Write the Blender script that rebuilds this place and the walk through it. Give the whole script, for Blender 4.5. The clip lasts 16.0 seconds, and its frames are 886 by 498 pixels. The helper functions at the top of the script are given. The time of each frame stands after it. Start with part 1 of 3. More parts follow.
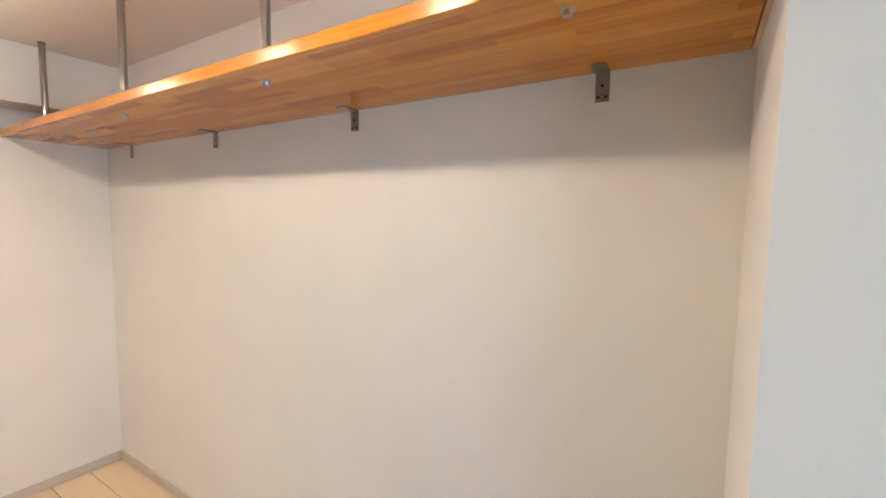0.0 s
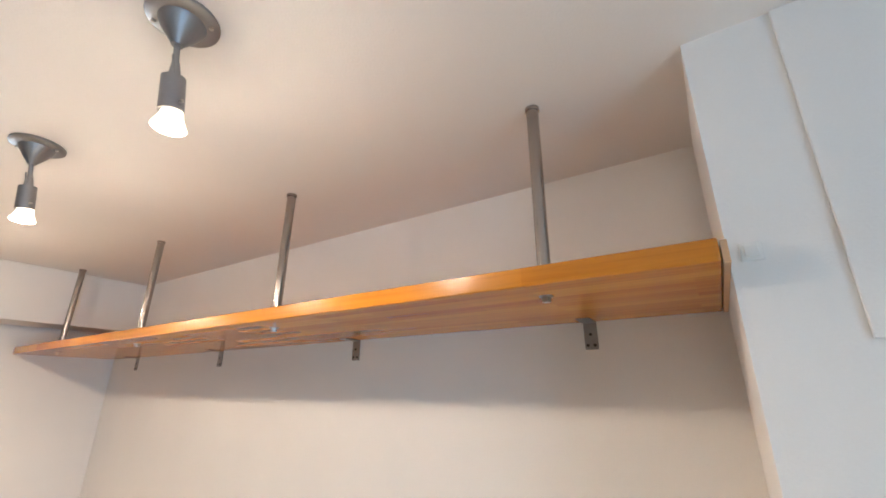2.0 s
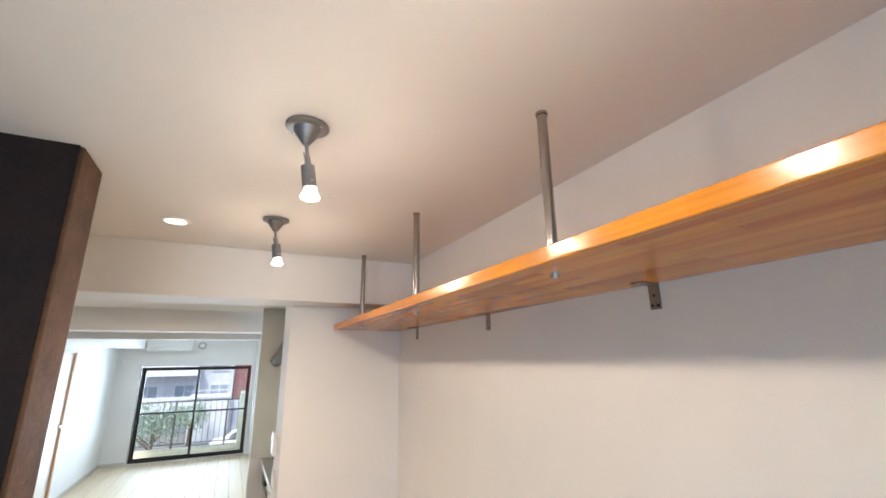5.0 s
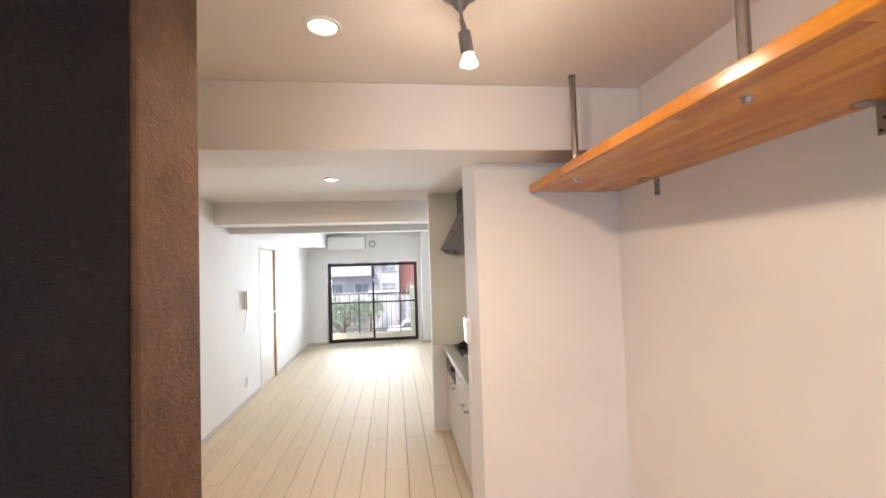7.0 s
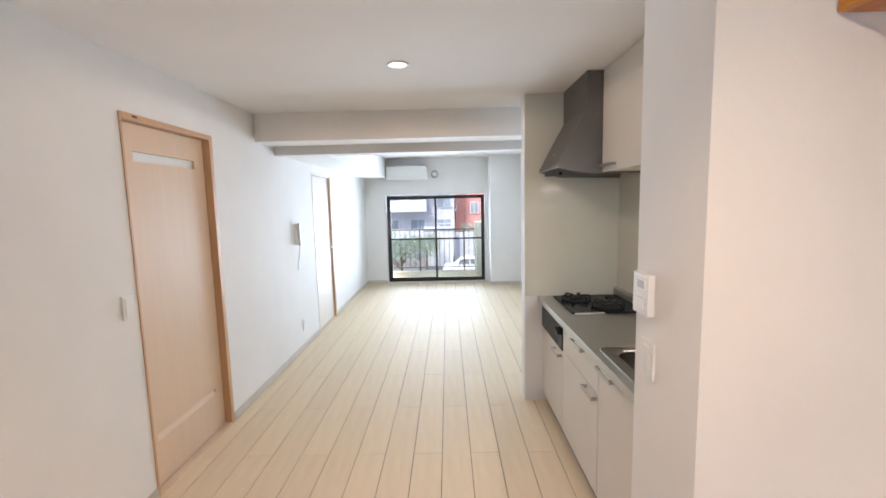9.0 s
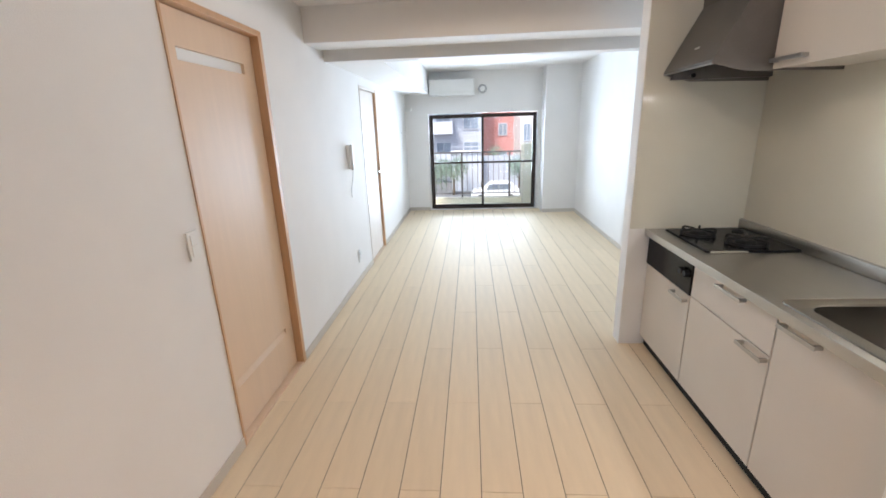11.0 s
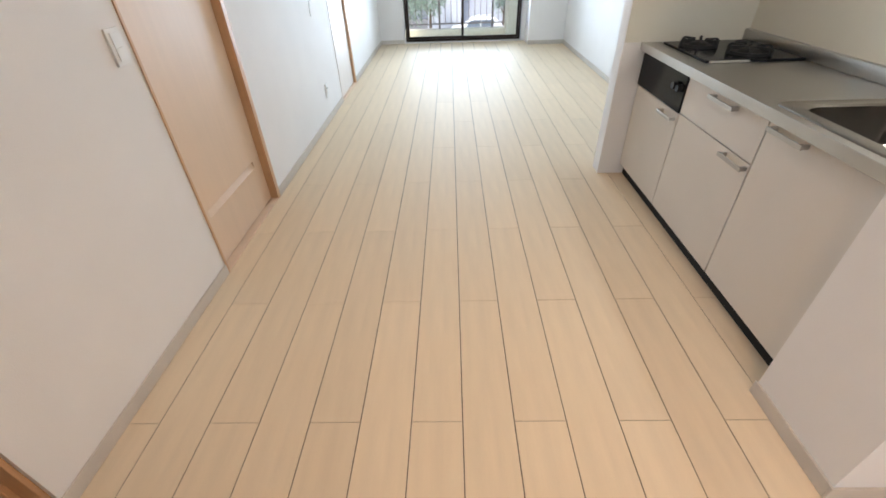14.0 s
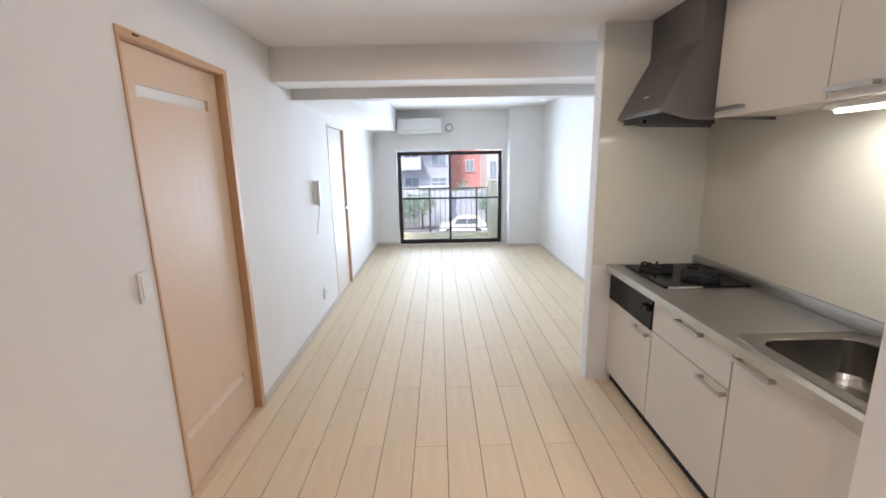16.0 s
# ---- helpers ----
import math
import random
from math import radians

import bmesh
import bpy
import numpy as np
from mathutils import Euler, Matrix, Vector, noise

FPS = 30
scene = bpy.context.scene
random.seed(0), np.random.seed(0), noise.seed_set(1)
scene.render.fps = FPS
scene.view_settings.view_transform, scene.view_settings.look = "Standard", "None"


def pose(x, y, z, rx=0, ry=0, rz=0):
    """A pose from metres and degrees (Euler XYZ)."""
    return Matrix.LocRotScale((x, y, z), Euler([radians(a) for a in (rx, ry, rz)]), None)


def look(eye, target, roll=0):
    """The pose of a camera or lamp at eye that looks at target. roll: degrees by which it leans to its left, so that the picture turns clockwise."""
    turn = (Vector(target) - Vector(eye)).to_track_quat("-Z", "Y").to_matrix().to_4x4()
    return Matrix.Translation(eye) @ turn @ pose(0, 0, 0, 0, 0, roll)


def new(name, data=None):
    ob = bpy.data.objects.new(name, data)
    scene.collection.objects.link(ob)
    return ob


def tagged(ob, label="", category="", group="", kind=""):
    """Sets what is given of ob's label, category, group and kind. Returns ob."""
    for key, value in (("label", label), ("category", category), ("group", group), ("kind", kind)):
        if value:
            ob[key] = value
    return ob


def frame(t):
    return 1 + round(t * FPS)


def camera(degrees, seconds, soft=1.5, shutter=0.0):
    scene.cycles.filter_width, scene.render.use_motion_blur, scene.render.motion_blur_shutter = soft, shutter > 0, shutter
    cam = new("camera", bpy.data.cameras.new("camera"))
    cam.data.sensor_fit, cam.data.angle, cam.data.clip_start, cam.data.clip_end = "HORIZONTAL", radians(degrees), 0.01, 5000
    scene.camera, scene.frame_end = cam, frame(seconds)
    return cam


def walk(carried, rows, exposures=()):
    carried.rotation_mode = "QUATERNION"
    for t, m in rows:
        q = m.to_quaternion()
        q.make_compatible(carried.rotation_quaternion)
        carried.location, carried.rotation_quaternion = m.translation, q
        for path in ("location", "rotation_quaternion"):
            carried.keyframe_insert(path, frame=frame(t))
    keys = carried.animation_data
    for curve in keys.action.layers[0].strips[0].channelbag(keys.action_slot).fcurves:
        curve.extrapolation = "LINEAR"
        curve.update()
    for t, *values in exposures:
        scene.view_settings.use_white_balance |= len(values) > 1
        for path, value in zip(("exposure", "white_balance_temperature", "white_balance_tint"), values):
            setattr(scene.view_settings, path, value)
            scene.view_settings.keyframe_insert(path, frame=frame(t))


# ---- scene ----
cam = camera(93.5, 16.0, soft=1.7)
PATH = [
    (0, (1.842, -5.005, 1.612), (3.542, -3.965, 1.448), 1.0),
    (0.5, (1.833, -5.014, 1.679), (3.541, -3.982, 1.812), 1.2),
    (1, (1.829, -5.018, 1.737), (3.509, -3.998, 2.107), 0.9),
    (1.5, (1.825, -5.035, 1.778), (3.462, -4.024, 2.325), 0.6),
    (2, (1.819, -5.048, 1.797), (3.414, -4.029, 2.445), 0.3),
    (2.5, (1.821, -5.057, 1.796), (3.369, -3.998, 2.49), 0.3),
    (3, (1.825, -5.039, 1.793), (3.318, -3.903, 2.485), 0.1),
    (3.5, (1.85, -4.983, 1.786), (3.253, -3.735, 2.474), 0.2),
    (4, (1.878, -4.921, 1.794), (3.153, -3.526, 2.449), -0.2),
    (4.5, (1.909, -4.826, 1.792), (2.981, -3.246, 2.389), -0.2),
    (5, (1.923, -4.717, 1.776), (2.782, -2.985, 2.29), -0.8),
    (7.3, (1.805, -3.739, 1.612), (1.999, -1.748, 1.633), -1.7),
    (7.5, (1.78, -3.642, 1.597), (1.955, -1.65, 1.59), -1.6),
    (8, (1.709, -3.387, 1.581), (1.831, -1.393, 1.502), -1.5),
    (8.2, (1.676, -3.293, 1.582), (1.772, -1.298, 1.47), -1.4),
    (10.3, (1.426, -2.517, 1.542), (1.271, -0.561, 1.154), -1.9),
    (10.5, (1.337, -2.508, 1.546), (1.188, -0.559, 1.122), -2.0),
    (11, (1.161, -2.488, 1.53), (1.022, -0.575, 0.962), -1.9),
    (11.5, (1.129, -2.472, 1.476), (1.011, -0.625, 0.717), -1.6),
    (12, (1.155, -2.461, 1.428), (1.053, -0.715, 0.458), -1.4),
    (12.5, (1.161, -2.462, 1.356), (1.074, -0.83, 0.203), -1.4),
    (13, (1.167, -2.47, 1.314), (1.094, -0.922, 0.049), -1.6),
    (13.5, (1.163, -2.474, 1.308), (1.097, -0.937, 0.03), -2.0),
    (14, (1.169, -2.47, 1.341), (1.116, -0.856, 0.161), -2.1),
    (14.5, (1.168, -2.459, 1.409), (1.135, -0.728, 0.408), -1.9),
    (15, (1.17, -2.462, 1.477), (1.156, -0.622, 0.693), -1.6),
    (15.5, (1.162, -2.476, 1.515), (1.17, -0.56, 0.943), -1.3),
    (16, (1.172, -2.477, 1.549), (1.185, -0.521, 1.134), -1.1),
]
EXPOSURES = [(0.0, 1.08, 6700, 9), (0.5, 1.0, 6950, 11), (1.0, 0.97, 6850, 12), (2.0, 1.05, 6350, 9.5), (3.0, 1.03, 6250, 8.5), (5.0, 1.0, 6200, 8), (7.3, 1.1, 7050, 16),
             (8.0, 1.1, 6700, 15), (10.5, 1.06, 6250, 12), (11.0, 1.04, 6350, 13), (13.0, 1.07, 6400, 12), (13.5, 1.07, 6350, 11), (14.5, 1.04, 6300, 13), (16.0, 0.95, 6300, 15)]
walk(cam, [(t, look(e, g, r)) for t, e, g, r in PATH], EXPOSURES)

# ---- sky, sun and lamps ----
world = bpy.data.worlds.new("sky")
scene.world = world
world.use_nodes = True
wn = world.node_tree.nodes
sky = wn.new("ShaderNodeTexSky")
sky.sky_type, sky.sun_disc = "NISHITA", False
sky.air_density, sky.dust_density = 1.0, 2.0
sky.sun_elevation, sky.sun_rotation = radians(52), radians(215)
world.node_tree.links.new(sky.outputs[0], wn["Background"].inputs[0])
wn["Background"].inputs[1].default_value = 0.15


def lamp(name, kind, m, energy, color=(1, 1, 1), **settings):
    data = bpy.data.lights.new(name, kind)
    data.energy, data.color = energy, color
    if kind == "AREA":
        data.shape = "RECTANGLE"
        data.size, data.size_y = settings["size"]
    elif kind == "SUN":
        data.angle = settings["angle"]
    else:
        data.shadow_soft_size = settings["radius"]
    ob = new(name, data)
    ob.matrix_world = m
    return ob


lamp("sun", "SUN", look((-30, -43, 70), (0, 0, 0)), 3.0, (1, 0.96, 0.9), angle=radians(12))
WARM = (1.0, 0.785, 0.59)
SPOTS = [(2.047, -4.36), (2.049, -3.62), (2.045, -2.738)]
for sx, sy in SPOTS:
    lamp("spot_bulb_leak", "POINT", pose(sx + 0.022, sy + 0.008, 2.186), 2.3, WARM, radius=0.025)
    beam = lamp("spot_bulb_light", "SPOT", look((sx + 0.022, sy + 0.008, 2.188), (sx + 0.09, sy, 0)), 5.2, WARM, radius=0.025)
    beam.data.spot_size, beam.data.spot_blend = radians(170), 0.5
# daylight in the openings of the two windows
balcony_daylight = lamp("balcony_daylight", "AREA", look((1.37, 5.36, 0.9), (1.37, 1.0, 2.25)), 44, (0.68, 0.84, 1.0), size=(1.8, 1.6))
balcony_daylight.data.spread = radians(108)
lamp("south_daylight", "AREA", look((0.3, -7.95, 1.0), (0.5, 0, 0.7)), 20, (0.3, 0.62, 1.0), size=(1.7, 1.5))
lamp("tube_light", "AREA", look((2.72, -1.12, 1.695), (2.72, -1.12, 0)), 2.6, (1.0, 0.97, 0.9), size=(0.05, 0.6))
kitchen = lamp("kitchen_downlight_lamp", "SPOT", look((1.355, -0.48, 2.31), (1.355, -0.48, 0)), 6.5, (1.0, 0.78, 0.6), radius=0.045)
kitchen.data.spot_size, kitchen.data.spot_blend = radians(176), 0.12
hall = lamp("hall_downlight_lamp", "SPOT", look((1.63, -2.54, 2.38), (1.63, -2.54, 0)), 25, (1.0, 0.68, 0.46), radius=0.04)
hall.data.spot_size, hall.data.spot_blend = radians(122), 0.9


# ---- materials ----
def material(name, color, rough=0.5, metal=0.0, var=0.06, scale=6.0, bump=0.05, fine=180.0, stretch=(1, 1, 1), per_object=0.0, coat=0.0, spots=0.25):
    m = bpy.data.materials.new(name)
    m.use_nodes = True
    n, l = m.node_tree.nodes, m.node_tree.links
    b = n["Principled BSDF"]
    b.inputs["Roughness"].default_value, b.inputs["Metallic"].default_value = rough, metal
    b.inputs["Coat Weight"].default_value = coat
    tc, mp = n.new("ShaderNodeTexCoord"), n.new("ShaderNodeMapping")
    mp.inputs["Scale"].default_value = stretch
    l.new(tc.outputs["Object"], mp.inputs["Vector"])
    big, small = n.new("ShaderNodeTexNoise"), n.new("ShaderNodeTexNoise")
    big.inputs["Scale"].default_value, small.inputs["Scale"].default_value = scale, fine
    big.inputs["Detail"].default_value, small.inputs["Detail"].default_value = 4, 3
    for t in (big, small):
        l.new(mp.outputs[0], t.inputs["Vector"])
    mix = n.new("ShaderNodeMix")
    mix.inputs[0].default_value = spots
    l.new(big.outputs[0], mix.inputs[2])
    l.new(small.outputs[0], mix.inputs[3])
    ramp = n.new("ShaderNodeValToRGB")
    ramp.color_ramp.elements[0].position, ramp.color_ramp.elements[1].position = 0.3, 0.7
    ramp.color_ramp.elements[0].color = (*[c * (1 - var) for c in color], 1)
    ramp.color_ramp.elements[1].color = (*[min(1, c * (1 + var)) for c in color], 1)
    l.new(mix.outputs[0], ramp.inputs[0])
    out = ramp.outputs[0]
    if per_object:
        info, hsv, mr = n.new("ShaderNodeObjectInfo"), n.new("ShaderNodeHueSaturation"), n.new("ShaderNodeMapRange")
        mr.inputs[3].default_value, mr.inputs[4].default_value = 1 - per_object, 1 + per_object
        l.new(info.outputs["Random"], mr.inputs[0])
        l.new(mr.outputs[0], hsv.inputs["Value"])
        l.new(out, hsv.inputs["Color"])
        out = hsv.outputs[0]
    l.new(out, b.inputs["Base Color"])
    rr = n.new("ShaderNodeMapRange")
    rr.inputs[3].default_value, rr.inputs[4].default_value = max(0, rough - 0.06), min(1, rough + 0.06)
    l.new(big.outputs[0], rr.inputs[0])
    l.new(rr.outputs[0], b.inputs["Roughness"])
    if bump:
        bp = n.new("ShaderNodeBump")
        bp.inputs["Strength"].default_value, bp.inputs["Distance"].default_value = bump, 0.002
        l.new(small.outputs[0], bp.inputs["Height"])
        l.new(bp.outputs[0], b.inputs["Normal"])
    return m


def emissive(name, color, strength):
    m = bpy.data.materials.new(name)
    m.use_nodes = True
    b = m.node_tree.nodes["Principled BSDF"]
    b.inputs["Base Color"].default_value = (*color, 1)
    b.inputs["Emission Color"].default_value = (*color, 1)
    b.inputs["Emission Strength"].default_value = strength
    return m


def glass_material(name, tint=(1, 1, 1), rough=0.0):
    m = bpy.data.materials.new(name)
    m.use_nodes = True
    n, l = m.node_tree.nodes, m.node_tree.links
    tr, gl, fr, mx = n.new("ShaderNodeBsdfTransparent"), n.new("ShaderNodeBsdfGlossy"), n.new("ShaderNodeFresnel"), n.new("ShaderNodeMixShader")
    tr.inputs[0].default_value = (*tint, 1)
    gl.inputs["Roughness"].default_value = rough
    l.new(fr.outputs[0], mx.inputs[0])
    l.new(tr.outputs[0], mx.inputs[1])
    l.new(gl.outputs[0], mx.inputs[2])
    l.new(mx.outputs[0], n["Material Output"].inputs[0])
    return m


def plaster_material(name, color):
    """Dark trowelled plaster with ridges at all angles."""
    m = material(name, color, 0.75, 0, 0.34, 11, 0, 60)
    n, l = m.node_tree.nodes, m.node_tree.links
    n["Principled BSDF"].inputs["Specular IOR Level"].default_value = 0.3
    rough = n.new("ShaderNodeMapRange")
    rough.inputs[3].default_value, rough.inputs[4].default_value = 0.45, 0.8
    tc = n.new("ShaderNodeTexCoord")
    bend, mp = n.new("ShaderNodeTexNoise"), n.new("ShaderNodeMapping")
    bend.inputs["Scale"].default_value = 7
    mp.inputs["Rotation"].default_value = (radians(35), radians(25), 0)
    mp.inputs["Scale"].default_value = (75, 60, 190)
    shift = n.new("ShaderNodeVectorMath")
    shift.operation = "MULTIPLY_ADD"
    shift.inputs[1].default_value = (0.11, 0.11, 0.11)
    l.new(bend.outputs["Color"], shift.inputs[0])
    l.new(tc.outputs["Object"], bend.inputs["Vector"])
    l.new(tc.outputs["Object"], shift.inputs[2])
    l.new(shift.outputs[0], mp.inputs[0])
    dab, pit = n.new("ShaderNodeTexNoise"), n.new("ShaderNodeTexNoise")
    dab.inputs["Scale"].default_value, dab.inputs["Detail"].default_value = 1.0, 2
    pit.inputs["Scale"].default_value, pit.inputs["Detail"].default_value = 70, 4
    l.new(mp.outputs[0], dab.inputs["Vector"])
    l.new(tc.outputs["Object"], pit.inputs["Vector"])
    l.new(pit.outputs[0], rough.inputs[0])
    l.new(rough.outputs[0], n["Principled BSDF"].inputs["Roughness"])
    ridge = n.new("ShaderNodeValToRGB")
    ridge.color_ramp.elements[0].position, ridge.color_ramp.elements[1].position = 0.52, 0.72
    l.new(dab.outputs[0], ridge.inputs[0])
    add = n.new("ShaderNodeMath")
    add.operation = "MULTIPLY_ADD"
    add.inputs[1].default_value = 1.3
    l.new(pit.outputs[0], add.inputs[0])
    l.new(ridge.outputs[0], add.inputs[2])
    bp = n.new("ShaderNodeBump")
    bp.inputs["Strength"].default_value, bp.inputs["Distance"].default_value = 0.5, 0.0025
    l.new(add.outputs[0], bp.inputs["Height"])
    l.new(bp.outputs[0], n["Principled BSDF"].inputs["Normal"])
    return m


def stave_material(name, c1, c2, rough, along=0.42, wide=0.032):
    """Laminated wood: staves along y, finger-jointed, with grain."""
    m = bpy.data.materials.new(name)
    m.use_nodes = True
    n, l = m.node_tree.nodes, m.node_tree.links
    b = n["Principled BSDF"]
    tc, sep, com = n.new("ShaderNodeTexCoord"), n.new("ShaderNodeSeparateXYZ"), n.new("ShaderNodeCombineXYZ")
    l.new(tc.outputs["Object"], sep.inputs[0])
    l.new(sep.outputs["Y"], com.inputs["X"])
    l.new(sep.outputs["X"], com.inputs["Y"])
    br = n.new("ShaderNodeTexBrick")
    br.inputs["Scale"].default_value = 1
    br.inputs["Brick Width"].default_value, br.inputs["Row Height"].default_value = along, wide
    br.inputs["Mortar Size"].default_value = 0.0
    br.inputs["Color1"].default_value, br.inputs["Color2"].default_value = (*c1, 1), (*c2, 1)
    br.offset = 0.37
    l.new(com.outputs[0], br.inputs["Vector"])
    mp, g = n.new("ShaderNodeMapping"), n.new("ShaderNodeTexNoise")
    mp.inputs["Scale"].default_value = (60, 2.2, 60)
    g.inputs["Scale"].default_value, g.inputs["Detail"].default_value, g.inputs["Distortion"].default_value = 1.6, 5, 0.8
    l.new(tc.outputs["Object"], mp.inputs[0])
    l.new(mp.outputs[0], g.inputs["Vector"])
    ramp = n.new("ShaderNodeValToRGB")
    ramp.color_ramp.elements[0].color, ramp.color_ramp.elements[1].color = (0.8, 0.72, 0.62, 1), (1, 1, 1, 1)
    ramp.color_ramp.elements[0].position, ramp.color_ramp.elements[1].position = 0.32, 0.6
    l.new(g.outputs[0], ramp.inputs[0])
    mx = n.new("ShaderNodeMix")
    mx.data_type, mx.blend_type = "RGBA", "MULTIPLY"
    mx.inputs[0].default_value = 0.8
    l.new(br.outputs[0], mx.inputs[6])
    l.new(ramp.outputs[0], mx.inputs[7])
    l.new(mx.outputs[2], b.inputs["Base Color"])
    b.inputs["Roughness"].default_value = rough
    bp = n.new("ShaderNodeBump")
    bp.inputs["Strength"].default_value, bp.inputs["Distance"].default_value = 0.12, 0.001
    l.new(g.outputs[0], bp.inputs["Height"])
    l.new(bp.outputs[0], b.inputs["Normal"])
    return m


M_WALL = material("white_wallpaper", (0.84, 0.825, 0.805), 0.75, 0, 0.025, 3, 0.35, 260)
M_CEIL = material("white_ceiling_paper", (0.84, 0.815, 0.795), 0.8, 0, 0.025, 2, 0.3, 220)
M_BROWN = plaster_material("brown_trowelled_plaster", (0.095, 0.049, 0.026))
# the same brown plaster, its colour darkened to stand for shade
M_BROWN_SHADE = plaster_material("brown_plaster_in_shade", (0.013, 0.006, 0.0045))
M_BASE = material("grey_skirting", (0.6, 0.555, 0.49), 0.5, 0, 0.06, 8, 0.05)
M_PLANK = material("cream_maple_plank", (0.81, 0.67, 0.48), 0.6, 0, 0.05, 3, 0.015, 60, (8, 1, 8), 0.035, spots=0.25)
M_PLANK.node_tree.nodes["Principled BSDF"].inputs["Specular IOR Level"].default_value = 0.21
M_GROOVE = material("brown_floor_groove", (0.035, 0.014, 0.005), 0.9, 0, 0.1, 8)
M_SHELF = stave_material("orange_laminated_wood", (0.72, 0.31, 0.035), (0.5, 0.165, 0.012), 0.2)
M_DOOR = material("pale_beech_veneer", (0.75, 0.575, 0.42), 0.45, 0, 0.03, 3, 0.02, 40, (10, 10, 0.6), spots=0.3)
# beech veneer whitened in its colour to stand for strong window light
M_DOOR_OVERLIT = material("beech_veneer_overlit", (0.76, 0.7, 0.64), 0.45, 0, 0.04, 3, 0.03, 40, (12, 12, 0.8))
M_CASING = material("beech_casing", (0.62, 0.385, 0.22), 0.45, 0, 0.09, 4, 0.04, 40, (14, 14, 0.8), spots=0.4)
M_STEEL = material("brushed_steel", (0.5, 0.49, 0.47), 0.32, 1, 0.04, 6, 0.02, 120, (5, 1, 1))
M_HOODSTEEL = material("hood_grey_metal", (0.2, 0.185, 0.175), 0.42, 0.85, 0.1, 7, 0.03, 150)
M_PIPE = material("satin_steel_tube", (0.36, 0.33, 0.31), 0.22, 1, 0.05, 6, 0.01, 90, (1, 1, 3))
M_BRACKET = material("dull_steel_bracket", (0.35, 0.33, 0.31), 0.42, 1, 0.14, 20, 0.05)
M_LAMPMETAL = material("grey_lamp_metal", (0.3, 0.3, 0.31), 0.42, 0.8, 0.08, 12, 0.04)
M_SCREW = material("dark_screw", (0.08, 0.075, 0.07), 0.4, 1, 0.1, 30)
M_CAB = material("cream_cabinet_laminate", (0.72, 0.68, 0.62), 0.45, 0, 0.025, 4, 0.02)
M_CABSIDE = material("cabinet_carcass", (0.13, 0.105, 0.085), 0.5, 0, 0.05, 6)
M_BLACK = material("black_gloss_panel", (0.008, 0.008, 0.01), 0.2, 0, 0.1, 8, 0.02)
M_BLACK.node_tree.nodes["Principled BSDF"].inputs["Specular IOR Level"].default_value = 0.12
M_MATTE = material("matte_black_plinth", (0.01, 0.009, 0.009), 0.8, 0, 0.2, 12, 0.05)
M_SINK = material("sink_steel", (0.26, 0.24, 0.215), 0.26, 1, 0.05, 4, 0.02, 90)
M_IRON = material("cast_iron", (0.02, 0.02, 0.021), 0.6, 0.3, 0.2, 30, 0.3)
M_PANEL = material("cream_gloss_splashback", (0.68, 0.66, 0.57), 0.1, 0, 0.03, 3, 0.015)
M_PLASTIC = material("white_plastic", (0.82, 0.82, 0.8), 0.35, 0, 0.02, 10, 0.02)
M_GREYPLASTIC = material("grey_plastic", (0.42, 0.42, 0.42), 0.4, 0, 0.04, 10)
M_SASH = material("dark_bronze_aluminium", (0.045, 0.035, 0.03), 0.35, 0.7, 0.12, 12)
# railing colour is greyed to include the glare from outside
M_RAIL = material("railing_paint_greyed_by_glare", (0.16, 0.14, 0.13), 0.5, 0.3, 0.12, 12)
M_GLASS = glass_material("clear_glass", (0.96, 0.98, 0.98))
M_FROST = emissive("frosted_glass_strip", (0.88, 0.9, 0.9), 0.0)
M_BULB = emissive("lit_bulb", (1.0, 0.87, 0.68), 14)
M_BULBGLASS = emissive("glowing_bulb_glass", (1.0, 0.82, 0.6), 2.2)
M_TUBE = emissive("lit_tube", (1.0, 0.97, 0.9), 4)
M_DOWN = emissive("lit_downlight", (1.0, 0.9, 0.76), 1.3)
M_CREAMWALL = material("cream_balcony_render", (0.75, 0.68, 0.52), 0.85, 0, 0.06, 5, 0.4, 120)
M_FACADE = material("grey_white_facade_tile", (0.5, 0.51, 0.57), 0.7, 0, 0.05, 0.6, 0.2, 8)
M_FACADE2 = material("pale_parapet", (0.6, 0.61, 0.66), 0.7, 0, 0.05, 0.8, 0.1, 8)
# red tile, far glass and leaf are paled: haze and glare in the colour
M_RED = material("hazed_red_brick_tile_facade", (0.55, 0.25, 0.23), 0.7, 0, 0.1, 0.8, 0.2, 9)
M_PINK = material("pale_stone_facade", (0.62, 0.54, 0.51), 0.75, 0, 0.06, 0.8, 0.2, 9)
M_DARKGLASS = material("window_glass_far", (0.27, 0.31, 0.37), 0.15, 0, 0.25, 0.5, 0)
M_ASPHALT = material("asphalt", (0.16, 0.16, 0.165), 0.85, 0, 0.2, 0.6, 0.5, 25)
M_LEAF = material("hazed_green_leaf", (0.25, 0.33, 0.25), 0.6, 0, 0.4, 6, 0)
M_BARK = material("brown_bark", (0.13, 0.09, 0.06), 0.9, 0, 0.3, 12, 0.6, 40)
M_CAR = material("white_car_paint", (0.8, 0.8, 0.8), 0.2, 0, 0.02, 3, 0, coat=0.6)
M_TYRE = material("black_rubber", (0.02, 0.02, 0.02), 0.8, 0, 0.1, 20)
M_CORD = material("white_cord", (0.7, 0.7, 0.68), 0.5, 0, 0.03, 20)


